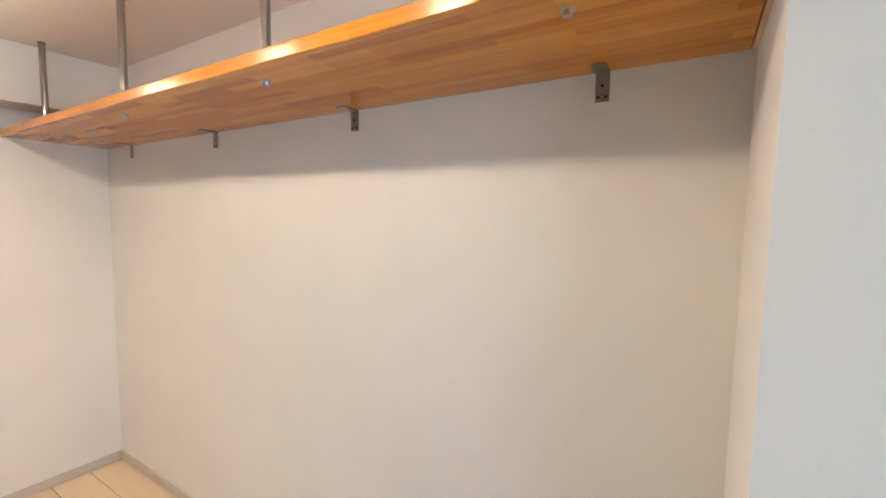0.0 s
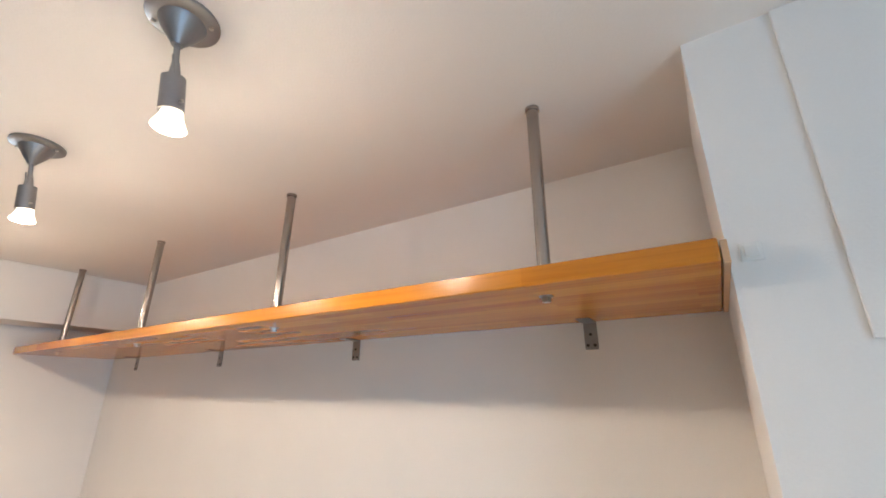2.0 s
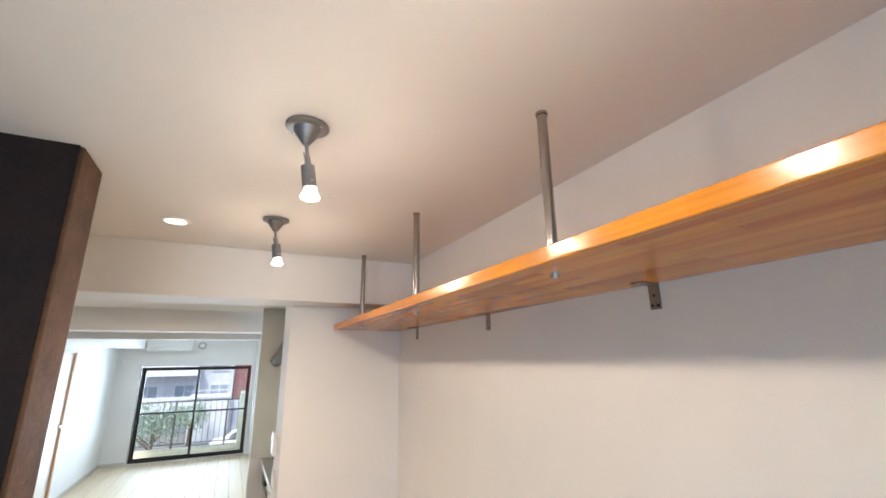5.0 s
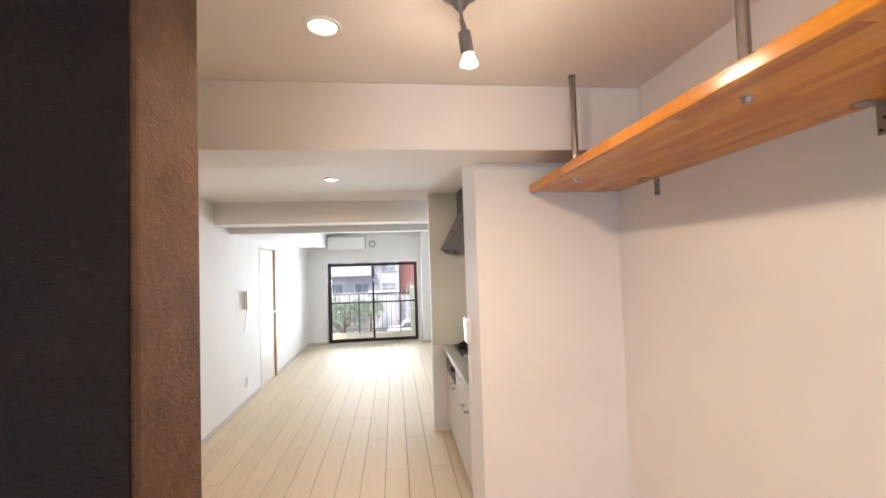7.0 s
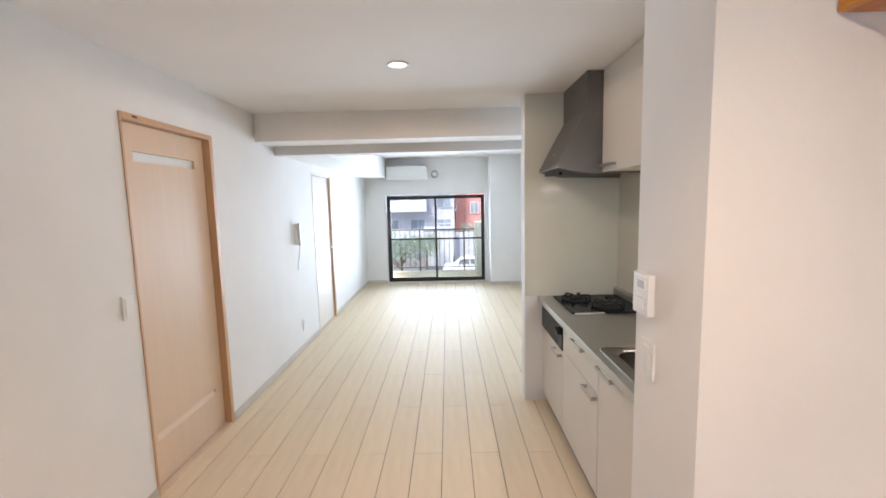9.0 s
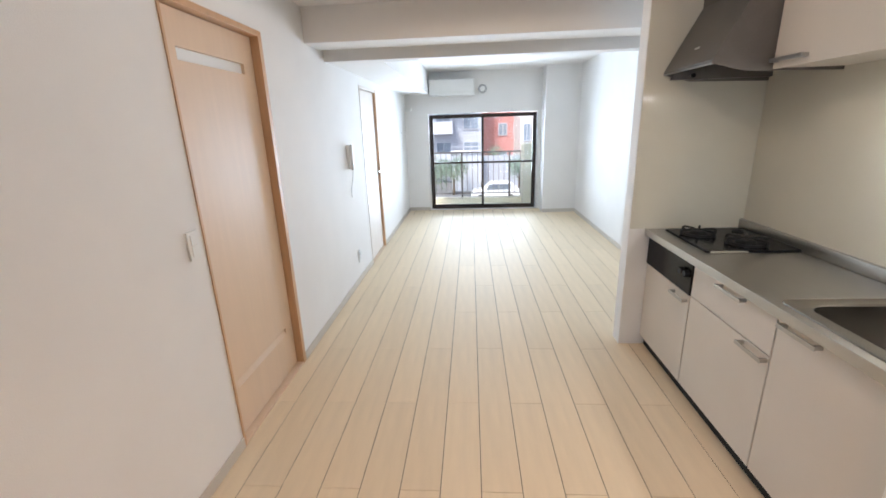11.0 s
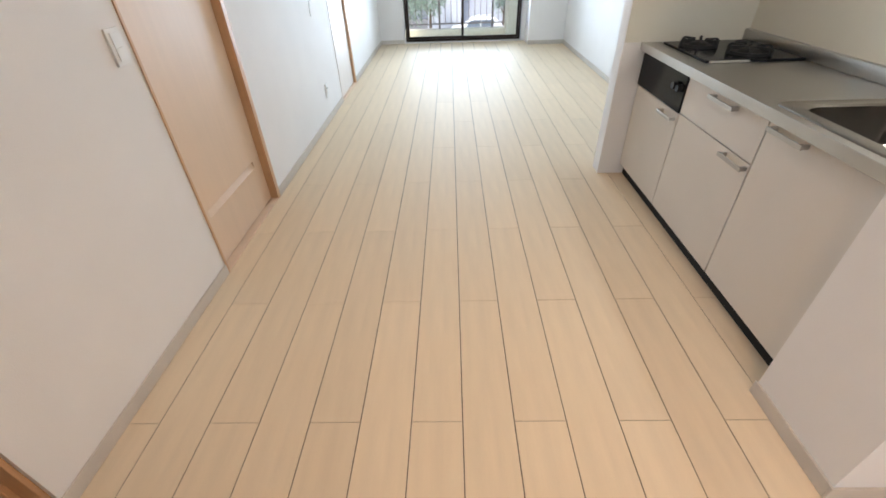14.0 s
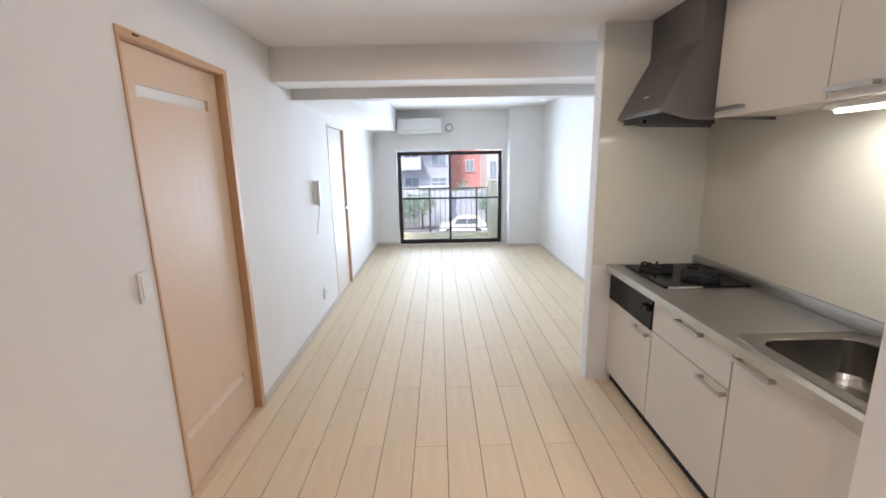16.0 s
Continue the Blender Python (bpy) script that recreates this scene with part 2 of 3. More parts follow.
# ---- mesh helpers ----
def box(bm, x0, x1, y0, y1, z0, z1, bevel=0.0):
    r = bmesh.ops.create_cube(bm, size=1)["verts"]
    for v in r:
        v.co = Vector((x0 if v.co.x < 0 else x1, y0 if v.co.y < 0 else y1, z0 if v.co.z < 0 else z1))
    if bevel:
        es = list({e for v in r for e in v.link_edges})
        bmesh.ops.bevel(bm, geom=es, offset=bevel, segments=2, affect="EDGES", profile=0.5)
    return bm


def cyl(bm, a, b, r0, r1=None, seg=16):
    """A round bar or cone from a to b."""
    a, b = Vector(a), Vector(b)
    d = b - a
    m = Matrix.Translation((a + b) / 2) @ d.to_track_quat("Z", "Y").to_matrix().to_4x4()
    bmesh.ops.create_cone(bm, cap_ends=True, segments=seg, radius1=r0, radius2=r0 if r1 is None else r1, depth=d.length, matrix=m)
    return bm


def boxes(*rows, bevel=0.0):
    bm = bmesh.new()
    for r in rows:
        box(bm, *r, bevel=bevel)
    return bm


def tube(a, b, r0, r1=None, seg=16):
    return cyl(bmesh.new(), a, b, r0, r1, seg)


def lathe(profile, seg=24, centre=(0, 0)):
    """A turned shape from (radius, height) pairs."""
    bm = bmesh.new()
    rings = []
    for r, z in profile:
        rings.append([bm.verts.new((centre[0] + r * math.cos(2 * math.pi * i / seg), centre[1] + r * math.sin(2 * math.pi * i / seg), z)) for i in range(seg)])
    for p, q in zip(rings, rings[1:]):
        for i in range(seg):
            bm.faces.new((p[i], p[(i + 1) % seg], q[(i + 1) % seg], q[i]))
    bm.faces.new(rings[0])
    bm.faces.new(rings[-1])
    bmesh.ops.recalc_face_normals(bm, faces=bm.faces)
    return bm


def obj(name, bm, mat, smooth=False):
    me = bpy.data.meshes.new(name)
    bm.to_mesh(me)
    bm.free()
    me.materials.append(mat)
    if smooth:
        me.shade_smooth()
        me.set_sharp_from_angle(angle=radians(35))
    return new(name, me)


def part(name, bm, mat, parent, label="", smooth=False):
    ob = obj(name, bm, mat, smooth)
    ob.parent = parent
    ob.matrix_parent_inverse = parent.matrix_world.inverted() if parent.type != "EMPTY" else Matrix.Translation(parent.location).inverted()
    return tagged(ob, label)


def thing(name, at, label, category, group=""):
    ob = new(name)
    ob.location = at
    ob.empty_display_size = 0.05
    return tagged(ob, label, category, group)


def structure(name, bm, mat, label="", category=""):
    return tagged(obj(name, bm, mat), label, category, kind="structure")


# ---- the plan ----
XR = 2.972          # right-hand wall
ZR, ZK, ZL = 2.413, 2.345, 2.42   # ceilings: shelf room, kitchen, living room
YP0, YP1 = -1.90, -1.545          # pier between shelf room and kitchen
YW = 5.262           # window wall
YS = -5.09          # return wall at the shelf's end
XB = 2.897         # face of the kitchen wall panel
XW, YB = -1.6, -7.9  # far closing walls
D1, D2 = (-0.816, 0.0, 2.06), (2.085, 2.875, 1.965)
WX0, WX1, WZ0, WZ1 = 0.427, 2.322, 0.03, 1.708

structure("floor", boxes((XW - 0.1, XR + 0.12, YB - 0.1, YW + 0.12, -0.12, -0.003)), M_GROOVE, "cream plank flooring over dark joints", "floor")
T = 0.12
structure("wall_left", boxes((-T, 0, -1.93, D1[0], 0, ZL), (-T, 0, D1[0], D1[1], D1[2], ZL), (-T, 0, D1[1], D2[0], 0, ZL), (-T, 0, D2[0], D2[1], D2[2], ZL), (-T, 0, D2[1], YW, 0, ZL)), M_WALL, "white papered wall with two wooden doors", "wall")
structure("wall_right", boxes((XR, XR + T, YS - 0.02, YW + T, 0, ZL + 0.1)), M_WALL, "white papered long wall", "wall")
structure("wall_pier", boxes((2.238, XR - 0.001, YP0, YP1, 0, ZR)), M_WALL, "white pier wall between the rooms", "wall")
structure("wall_stub", boxes((2.192, XR - 0.001, 0.245, 0.36, 0, ZL)), M_WALL, "white stub wall beside the cooker", "wall")
structure("wall_return", boxes((2.575, XR + T, YB, YS, 0, ZR)), M_WALL, "white return wall at the end of the shelf", "wall")
structure("wall_window", boxes((-T, WX0 - 0.02, YW, YW + 0.14, 0, ZL), (WX1 + 0.02, XR + T, YW, YW + 0.14, 0, ZL), (WX0 - 0.02, WX1 + 0.02, YW, YW + 0.14, WZ1 + 0.02, ZL), (WX0 - 0.02, WX1 + 0.02, YW, YW + 0.14, -0.1, WZ0 - 0.01)), M_WALL, "white window wall", "wall")
structure("wall_column", boxes((2.405, XR - 0.001, 4.9, YW - 0.001, 0, ZL)), M_WALL, "white boxed column beside the window", "wall")
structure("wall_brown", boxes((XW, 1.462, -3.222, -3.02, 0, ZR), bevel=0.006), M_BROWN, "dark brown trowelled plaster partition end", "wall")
# thin skin that carries the painted shade of the partition's south side
structure("wall_brown_shade_face", boxes((XW, 1.452, -3.228, -3.2225, 0, ZR)), M_BROWN_SHADE, "brown trowelled plaster face with shade in its colour", "wall")
structure("wall_west", boxes((XW - T, XW, YB, -1.93, 0, ZR)), M_WALL, "plain white wall", "wall")
structure("wall_hall", boxes((XW, -0.93, -1.93, -1.81, 0, ZR), (-0.93, -0.13, -1.93, -1.81, 2.06, ZR)), M_WALL, "white hall wall over a door", "wall")
structure("wall_south", boxes((XW, -0.6, YB - T, YB, 0, ZR), (1.2, 2.6, YB - T, YB, 0, ZR), (-0.6, 1.2, YB - T, YB, 2.2, ZR), (-0.6, 1.2, YB - T, YB, 0, 0.1)), M_WALL, "plain white wall with an opening", "wall")
structure("ceiling_room", boxes((XW, XR + T, YB - T, -1.9, ZR, ZR + 0.1)), M_CEIL, "white ceiling", "ceiling")
structure("ceiling_kitchen", boxes((-T, XR + T, -1.9, 0.7, ZK, ZK + 0.17)), M_CEIL, "white ceiling", "ceiling")
structure("ceiling_living", boxes((-T, XR + T, 0.7, YW + T, ZL, ZL + 0.1)), M_CEIL, "white ceiling", "ceiling")
structure("beam_room", boxes((XW, XR - 0.001, -2.13, -1.83, 2.124, ZR - 0.001), bevel=0.004), M_WALL, "white papered ceiling beam", "beam")
structure("beam_kitchen", boxes((0.001, XR - 0.001, 0.663, 0.95, 2.113, ZL - 0.001), bevel=0.004), M_WALL, "white papered ceiling beam", "beam")
structure("beam_living", boxes((0.001, XR - 0.001, 1.06, 1.19, 2.045, ZL - 0.001), (0.001, XR - 0.001, 0.95, 1.06, 2.16, ZL - 0.002)), M_WALL, "lower white ceiling beam", "beam")
structure("soffit_living", boxes((0.001, 0.445, 1.2, YW - 0.001, 2.055, ZL - 0.001)), M_WALL, "white boxed soffit", "soffit")


def skirting(name, *rows):
    structure(name, boxes(*rows, bevel=0.002), M_BASE, "grey-beige skirting board", "skirting")


H = 0.06
skirting("baseboard_left", (0, 0.008, -1.938, D1[0] - 0.002, 0.002, H), (0, 0.008, D1[1] + 0.002, D2[0] - 0.002, 0.002, H), (0, 0.008, D2[1] + 0.002, YW, 0.002, H))
skirting("baseboard_window", (0.008, WX0 - 0.03, YW - 0.008, YW, 0.002, H), (2.397, XR, 4.892, 4.9, 0.002, H))
skirting("baseboard_right", (XR - 0.008, XR, YS, YP0, 0.002, H), (XR - 0.008, XR, 0.36, 4.89, 0.002, H))
skirting("baseboard_pier", (2.23, XR - 0.01, YP0 - 0.008, YP0, 0.002, H), (2.23, 2.238, YP0, YP1 + 0.006, 0.002, H))


# ---- doors ----
def door(name, y0, y1, z1, slit, label):
    base = tagged(new(name), label, "door", kind="structure")
    base.location = (0, (y0 + y1) / 2, 0)
    w = 0.024
    # the second door's near and top casing take the whitened, overlit veneer
    near = M_CASING if slit else M_DOOR_OVERLIT
    part("casing", boxes((-T, 0.006, y0, y0 + w * 0.6, 0, z1), bevel=0.002), near, base)
    part("casing", boxes((-T, 0.006, y1 - w * 1.6, y1, 0, z1), bevel=0.002), M_CASING, base)
    part("casing", boxes((-T, 0.006, y0 + w * 0.6, y1 - w * 1.6, z1 - 0.03, z1), bevel=0.002), near, base)
    part("sill", boxes((-T, 0.002, y0 + w * 0.6, y1 - w * 1.6, 0, 0.01)), M_DOOR, base, "pale wooden threshold")
    a, b, top = y0 + 0.016, y1 - 0.047, z1 - 0.036
    x0, x1 = (-0.073, -0.04) if slit else (-0.055, -0.022)
    if slit:
        s0, s1, u0, u1 = a + 0.108, b - 0.105, 1.825, 1.878
        g0, g1 = 0.272, 0.315
        leaf = part("leaf", boxes((x0, x1, a, b, 0.016, g0), (x0, x0 + 0.012, a + 0.08, b - 0.09, g0, g1), (x0, x1, a, a + 0.08, g0, g1), (x0, x1, b - 0.09, b, g0, g1), (x0, x1, a, b, g1, u0), (x0, x1, a, s0, u0, u1), (x0, x1, s1, b, u0, u1), (x0, x1, a, b, u1, top)), M_DOOR, base)
        bm = bmesh.new()
        ends = [[bm.verts.new((x, y, z)) for x, z in ((x1 - 0.0005, g0), (x0 + 0.012, g1), (x0 + 0.012, g0))] for y in (a + 0.081, b - 0.091)]
        bm.faces.new(ends[0]), bm.faces.new(ends[1][::-1])
        for i in range(3):
            bm.faces.new((ends[0][i], ends[0][(i + 1) % 3], ends[1][(i + 1) % 3], ends[1][i]))
        bmesh.ops.recalc_face_normals(bm, faces=bm.faces)
        part("pull_bevel", bm, M_DOOR, leaf)
        # added strip, no seen part: blocks light behind the gap so it stays dark
        part("gap_light_block", boxes((-T + 0.005, x0 - 0.004, b - 0.02, y1 - w * 1.6, 0.012, top)), M_CASING, base)
        part("glass_strip", boxes((x0 + 0.01, x0 + 0.016, s0, s1, u0, u1)), M_FROST, leaf, "frosted glass strip")
        part("finger_pull", lathe([(0.012, -0.04), (0.012, -0.037), (0.008, -0.037), (0.006, -0.039)], 14), M_STEEL, leaf, "round steel pull").matrix_basis = pose(0, 0.31, 0.27, 0, 90, 0)
        part("hook", boxes((0.0, 0.012, a + 0.07, a + 0.1, z1 - 0.018, z1 - 0.01)), M_SCREW, base)
    else:
        leaf = part("leaf", boxes((x0, x1, a, b, 0.016, top), bevel=0.002), M_DOOR_OVERLIT, base)
        part("door_handle", boxes((x1, x1 + 0.035, b - 0.05, b - 0.035, 0.99, 1.01), (x1 + 0.025, x1 + 0.04, b - 0.13, b - 0.035, 0.99, 1.01), bevel=0.003), M_STEEL, leaf, "steel lever handle")
    return base


door("door_1", *D1, True, "closed pale beech sliding door with frosted glass strip")
door("door_2", *D2, False, "closed pale beech door with lever handle")
d3 = tagged(new("door_3"), "beech door casing of the entrance hall", "door", kind="structure")
d3.location = (-0.5, -1.87, 0)
part("casing", boxes((-0.072, -0.012, -1.946, -1.9305, 0, 2.06), bevel=0.002), M_CASING, d3)
part("casing", boxes((-0.118, -0.072, -1.962, -1.9305, 0, 2.06), bevel=0.004), M_CASING, d3)
part("casing", boxes((-0.93, -0.89, -1.962, -1.80, 0, 2.06), bevel=0.003), M_CASING, d3)
part("casing", boxes((-0.89, -0.122, -1.962, -1.80, 2.02, 2.06), bevel=0.003), M_CASING, d3)
part("plinth_block", boxes((-0.0115, 0.008, -1.956, -1.9385, 0.002, H), bevel=0.002), M_CASING, d3, "tan skirting end block")
part("leaf", boxes((-0.889, -0.122, -1.915, -1.88, 0.01, 2.019)), M_DOOR, d3)

# ---- balcony window ----
win = tagged(new("window_1"), "dark bronze two-leaf sliding balcony window", "window", kind="structure")
win.location = (1.37, YW, 0)
F = 0.03
y0, y1 = YW - 0.012, YW + 0.09
part("window_frame", boxes((WX0, WX0 + F, y0, y1, WZ0, WZ1), (WX1 - F, WX1, y0, y1, WZ0, WZ1), (WX0 + F, WX1 - F, y0, y1, WZ1 - F, WZ1), (WX0 + F, WX1 - F, y0, y1, WZ0, WZ0 + 0.03)), M_SASH, win)
XM, ZM = 1.375, 0.865


def sash(x0, x1, y):
    s = 0.031
    z0, z1 = WZ0 + 0.03, WZ1 - F
    f = part("sash", boxes((x0, x0 + s, y, y + 0.028, z0, z1), (x1 - s, x1, y, y + 0.028, z0, z1), (x0 + s, x1 - s, y, y + 0.028, z1 - s, z1), (x0 + s, x1 - s, y, y + 0.028, z0, z0 + s), (x0 + s, x1 - s, y, y + 0.028, ZM - 0.017, ZM + 0.017), bevel=0.003), M_SASH, win)
    for a, b in ((z0 + s, ZM - 0.017), (ZM + 0.017, z1 - s)):
        p = part("pane", boxes((x0 + s, x1 - s, y + 0.011, y + 0.017, a, b)), M_GLASS, f)
        p.visible_shadow = False
    part("catch", boxes((x1 - 0.028, x1 - 0.01, y - 0.012, y, ZM - 0.02, ZM + 0.05), bevel=0.003), M_SASH, f)


sash(WX0 + F, XM + 0.02, YW + 0.045)
sash(XM - 0.02, WX1 - F, YW + 0.012)

# ---- shelf with its posts and brackets ----
SZ0, SZ1, SX0 = 1.975, 2.011, 2.508
shelf = thing("wall_shelf", (2.74, -3.5, SZ0), "long glossy orange laminated wood shelf hung below the ceiling", "shelf")
part("board", boxes((SX0, XR - 0.003, YS + 0.012, -1.903, SZ0, SZ1), bevel=0.003), M_SHELF, shelf)
part("end_trim", boxes((SX0 + 0.004, XR - 0.003, YS + 0.001, YS + 0.01, SZ0 - 0.002, SZ1 - 0.004)), M_CASING, shelf, "dark brown end strip")
for py in (-4.787, -3.950, -3.082, -2.231):
    post = part("hanging_post", tube((2.604, py, SZ1 - 0.001), (2.604, py, ZR - 0.006), 0.0135, seg=20), M_PIPE, shelf, "round satin steel post", True)
    part("flange", tube((2.604, py, ZR - 0.008), (2.604, py, ZR), 0.016, seg=20), M_PIPE, post, smooth=True)
    bolt = part("bolt", tube((2.604, py, SZ0 - 0.012), (2.604, py, SZ0), 0.009, seg=6), M_STEEL, shelf, "steel hexagon nut")
    part("washer", tube((2.604, py, SZ0 - 0.002), (2.604, py, SZ0 + 0.001), 0.014, seg=14), M_STEEL, bolt)
for by in (-4.778, -3.937, -3.064, -2.223):
    br = part("bracket", boxes((XR - 0.0045, XR - 0.0005, by - 0.017, by + 0.017, 1.903, SZ0), (XR - 0.075, XR - 0.0045, by - 0.017, by + 0.017, SZ0 - 0.004, SZ0), bevel=0.001), M_BRACKET, shelf, "small steel angle bracket")
    for sy, sz in ((0, 1.942), (-0.009, 1.914), (0.009, 1.914)):
        part("screw", tube((XR - 0.0065, by + sy, sz), (XR - 0.004, by + sy, sz), 0.0042, seg=8), M_SCREW, br)


# ---- spot lamps ----
def spot_lamp(x, y):
    z = ZR
    root = thing("spot_lamp", (x, y, z), "grey metal ceiling spot lamp with lit reflector bulb", "ceiling lamp", "spot lamps along the shelf")
    part("canopy", lathe([(0.058, z), (0.058, z - 0.006), (0.052, z - 0.010), (0.036, z - 0.011)], 32, (x, y)), M_LAMPMETAL, root, smooth=True)
    part("cone", lathe([(0.038, z - 0.010), (0.034, z - 0.02), (0.020, z - 0.042), (0.011, z - 0.054), (0.009, z - 0.058)], 28, (x, y)), M_LAMPMETAL, root, smooth=True)
    bm = tube((x, y, z - 0.055), (x + 0.006, y + 0.003, z - 0.09), 0.005, seg=10)
    cyl(bm, (x + 0.006, y + 0.003, z - 0.088), (x + 0.01, y + 0.004, z - 0.122), 0.006, 0.011, 12)
    part("stem", bm, M_LAMPMETAL, root, smooth=True)
    part("holder", tube((x + 0.009, y + 0.004, z - 0.118), (x + 0.018, y + 0.007, z - 0.178), 0.0185, 0.0195, 20), M_LAMPMETAL, root, smooth=True)
    part("locking_pin", tube((x + 0.002, y - 0.01, z - 0.12), (x - 0.006, y - 0.012, z - 0.088), 0.002, seg=6), M_LAMPMETAL, root)
    cx, cy = x + 0.021, y + 0.008
    bulb = part("bulb", lathe([(0.0165, z - 0.177), (0.0175, z - 0.186), (0.0215, z - 0.196), (0.0258, z - 0.205), (0.026, z - 0.2075), (0.024, z - 0.208)], 24, (cx, cy)), M_BULBGLASS, root, "glowing warm faceted reflector bulb", True)
    part("lit_face", lathe([(0.0235, z - 0.2078), (0.022, z - 0.2095), (0.01, z - 0.2105)], 24, (cx, cy)), M_BULB, bulb, smooth=True)
    part("set_screw", tube((x + 0.02, y - 0.012, z - 0.165), (x + 0.022, y - 0.018, z - 0.165), 0.003, seg=8), M_STEEL, root)
    for d in (-1, 1):
        part("canopy_screw", tube((x + d * 0.032, y - d * 0.034, z - 0.0135), (x + d * 0.032, y - d * 0.034, z - 0.0095), 0.004, seg=10), M_STEEL, root)


for sx, sy in SPOTS:
    spot_lamp(sx, sy)


def downlight(x, y, z):
    root = thing("downlight", (x, y, z), "round recessed ceiling downlight, lit", "ceiling lamp")
    part("trim_ring", lathe([(0.062, z), (0.062, z - 0.004), (0.056, z - 0.008), (0.046, z - 0.006), (0.044, z)], 28, (x, y)), M_PLASTIC, root, smooth=True)
    part("lens", lathe([(0.045, z - 0.002), (0.043, z - 0.005), (0.02, z - 0.007)], 24, (x, y)), M_DOWN, root, smooth=True)


downlight(1.63, -2.54, ZR)
downlight(1.355, -0.48, ZK)

# ---- boxed-in panel on the return wall ----
structure("trim_return_panel", boxes((2.568, 2.5745, -6.6, -5.222, 1.864, ZR - 0.001), bevel=0.002), M_WALL, "white boxed panel on the return wall", "wall panel")

# ---- kitchen ----
KX, KT, KB = 2.33, 0.84, 0.075
worktop = thing("worktop", (2.6, -0.65, 0.8), "brushed stainless steel kitchen worktop with sink", "worktop")
sx0, sx1, sy0, sy1 = 2.395, 2.80, -1.492, -0.965
def slab_with_hole(x0, x1, y0, y1, hx0, hx1, hy0, hy1, z0, z1):
    bm = bmesh.new()
    ring = lambda a, b, c, d, z: [bm.verts.new(p) for p in ((a, c, z), (b, c, z), (b, d, z), (a, d, z))]
    loops = [ring(x0, x1, y0, y1, z0), ring(x0, x1, y0, y1, z1), ring(hx0, hx1, hy0, hy1, z1), ring(hx0, hx1, hy0, hy1, z0)]
    for p, q in zip(loops, loops[1:] + loops[:1]):
        for k in range(4):
            bm.faces.new((p[k], p[(k + 1) % 4], q[(k + 1) % 4], q[k]))
    bmesh.ops.recalc_face_normals(bm, faces=bm.faces)
    return bm


part("slab", slab_with_hole(2.299, XB - 0.001, YP1 + 0.002, 0.243, sx0, sx1, sy0, sy1, 0.802, KT), M_STEEL, worktop)
part("upstand", boxes((XB - 0.03, XB - 0.001, YP1 + 0.002, 0.238, KT - 0.001, KT + 0.062), bevel=0.008), M_STEEL, worktop, smooth=True)
part("front_lip", boxes((2.293, 2.300, YP1 + 0.003, 0.242, 0.800, KT + 0.003), bevel=0.002), M_STEEL, worktop)


def rounded(cx, cy, hx, hy, r, z, n=8):
    out = []
    for k, (ax, ay) in enumerate(((1, 1), (-1, 1), (-1, -1), (1, -1))):
        for i in range(n + 1):
            a = math.pi / 2 * (k + i / n)
            out.append((cx + ax * (hx - r) + r * math.cos(a), cy + ay * (hy - r) + r * math.sin(a), z))
    return out


def sink_mesh():
    bm = bmesh.new()
    cx, cy, hx, hy = (sx0 + sx1) / 2, (sy0 + sy1) / 2, (sx1 - sx0) / 2, (sy1 - sy0) / 2
    loops = [rounded(cx, cy, hx + 0.06, hy + 0.05, 0.05, KT), rounded(cx, cy, hx + 0.057, hy + 0.047, 0.05, KT + 0.005), rounded(cx, cy, hx + 0.05, hy + 0.042, 0.05, KT + 0.002), rounded(cx, cy, hx + 0.004, hy + 0.003, 0.07, KT + 0.003),
             rounded(cx, cy, hx - 0.004, hy - 0.004, 0.075, KT - 0.004), rounded(cx, cy, hx - 0.014, hy - 0.014, 0.075, 0.70), rounded(cx, cy, hx - 0.04, hy - 0.04, 0.07, 0.665), rounded(cx, cy, 0.05, 0.05, 0.049, 0.655), rounded(cx, cy, 0.04, 0.04, 0.039, 0.63)]
    rings = [[bm.verts.new(p) for p in lp] for lp in loops]
    for p, q in zip(rings, rings[1:]):
        for i in range(len(p)):
            bm.faces.new((p[i], p[(i + 1) % len(p)], q[(i + 1) % len(p)], q[i]))
    bm.faces.new(rings[-1])
    bmesh.ops.recalc_face_normals(bm, faces=bm.faces)
    return bm


part("sink_bowl", sink_mesh(), M_SINK, worktop, "rounded stainless sink bowl", True)


def handle(parent, y0, y1, z, x=KX):
    h = part("handle", boxes((x - 0.034, x - 0.028, y0, y1, z - 0.009, z + 0.009), bevel=0.002), M_STEEL, parent, "flat satin steel bar handle")
    for y in (y0 + 0.006, y1 - 0.018):
        part("standoff", boxes((x - 0.030, x, y, y + 0.012, z - 0.008, z + 0.008)), M_STEEL, h)


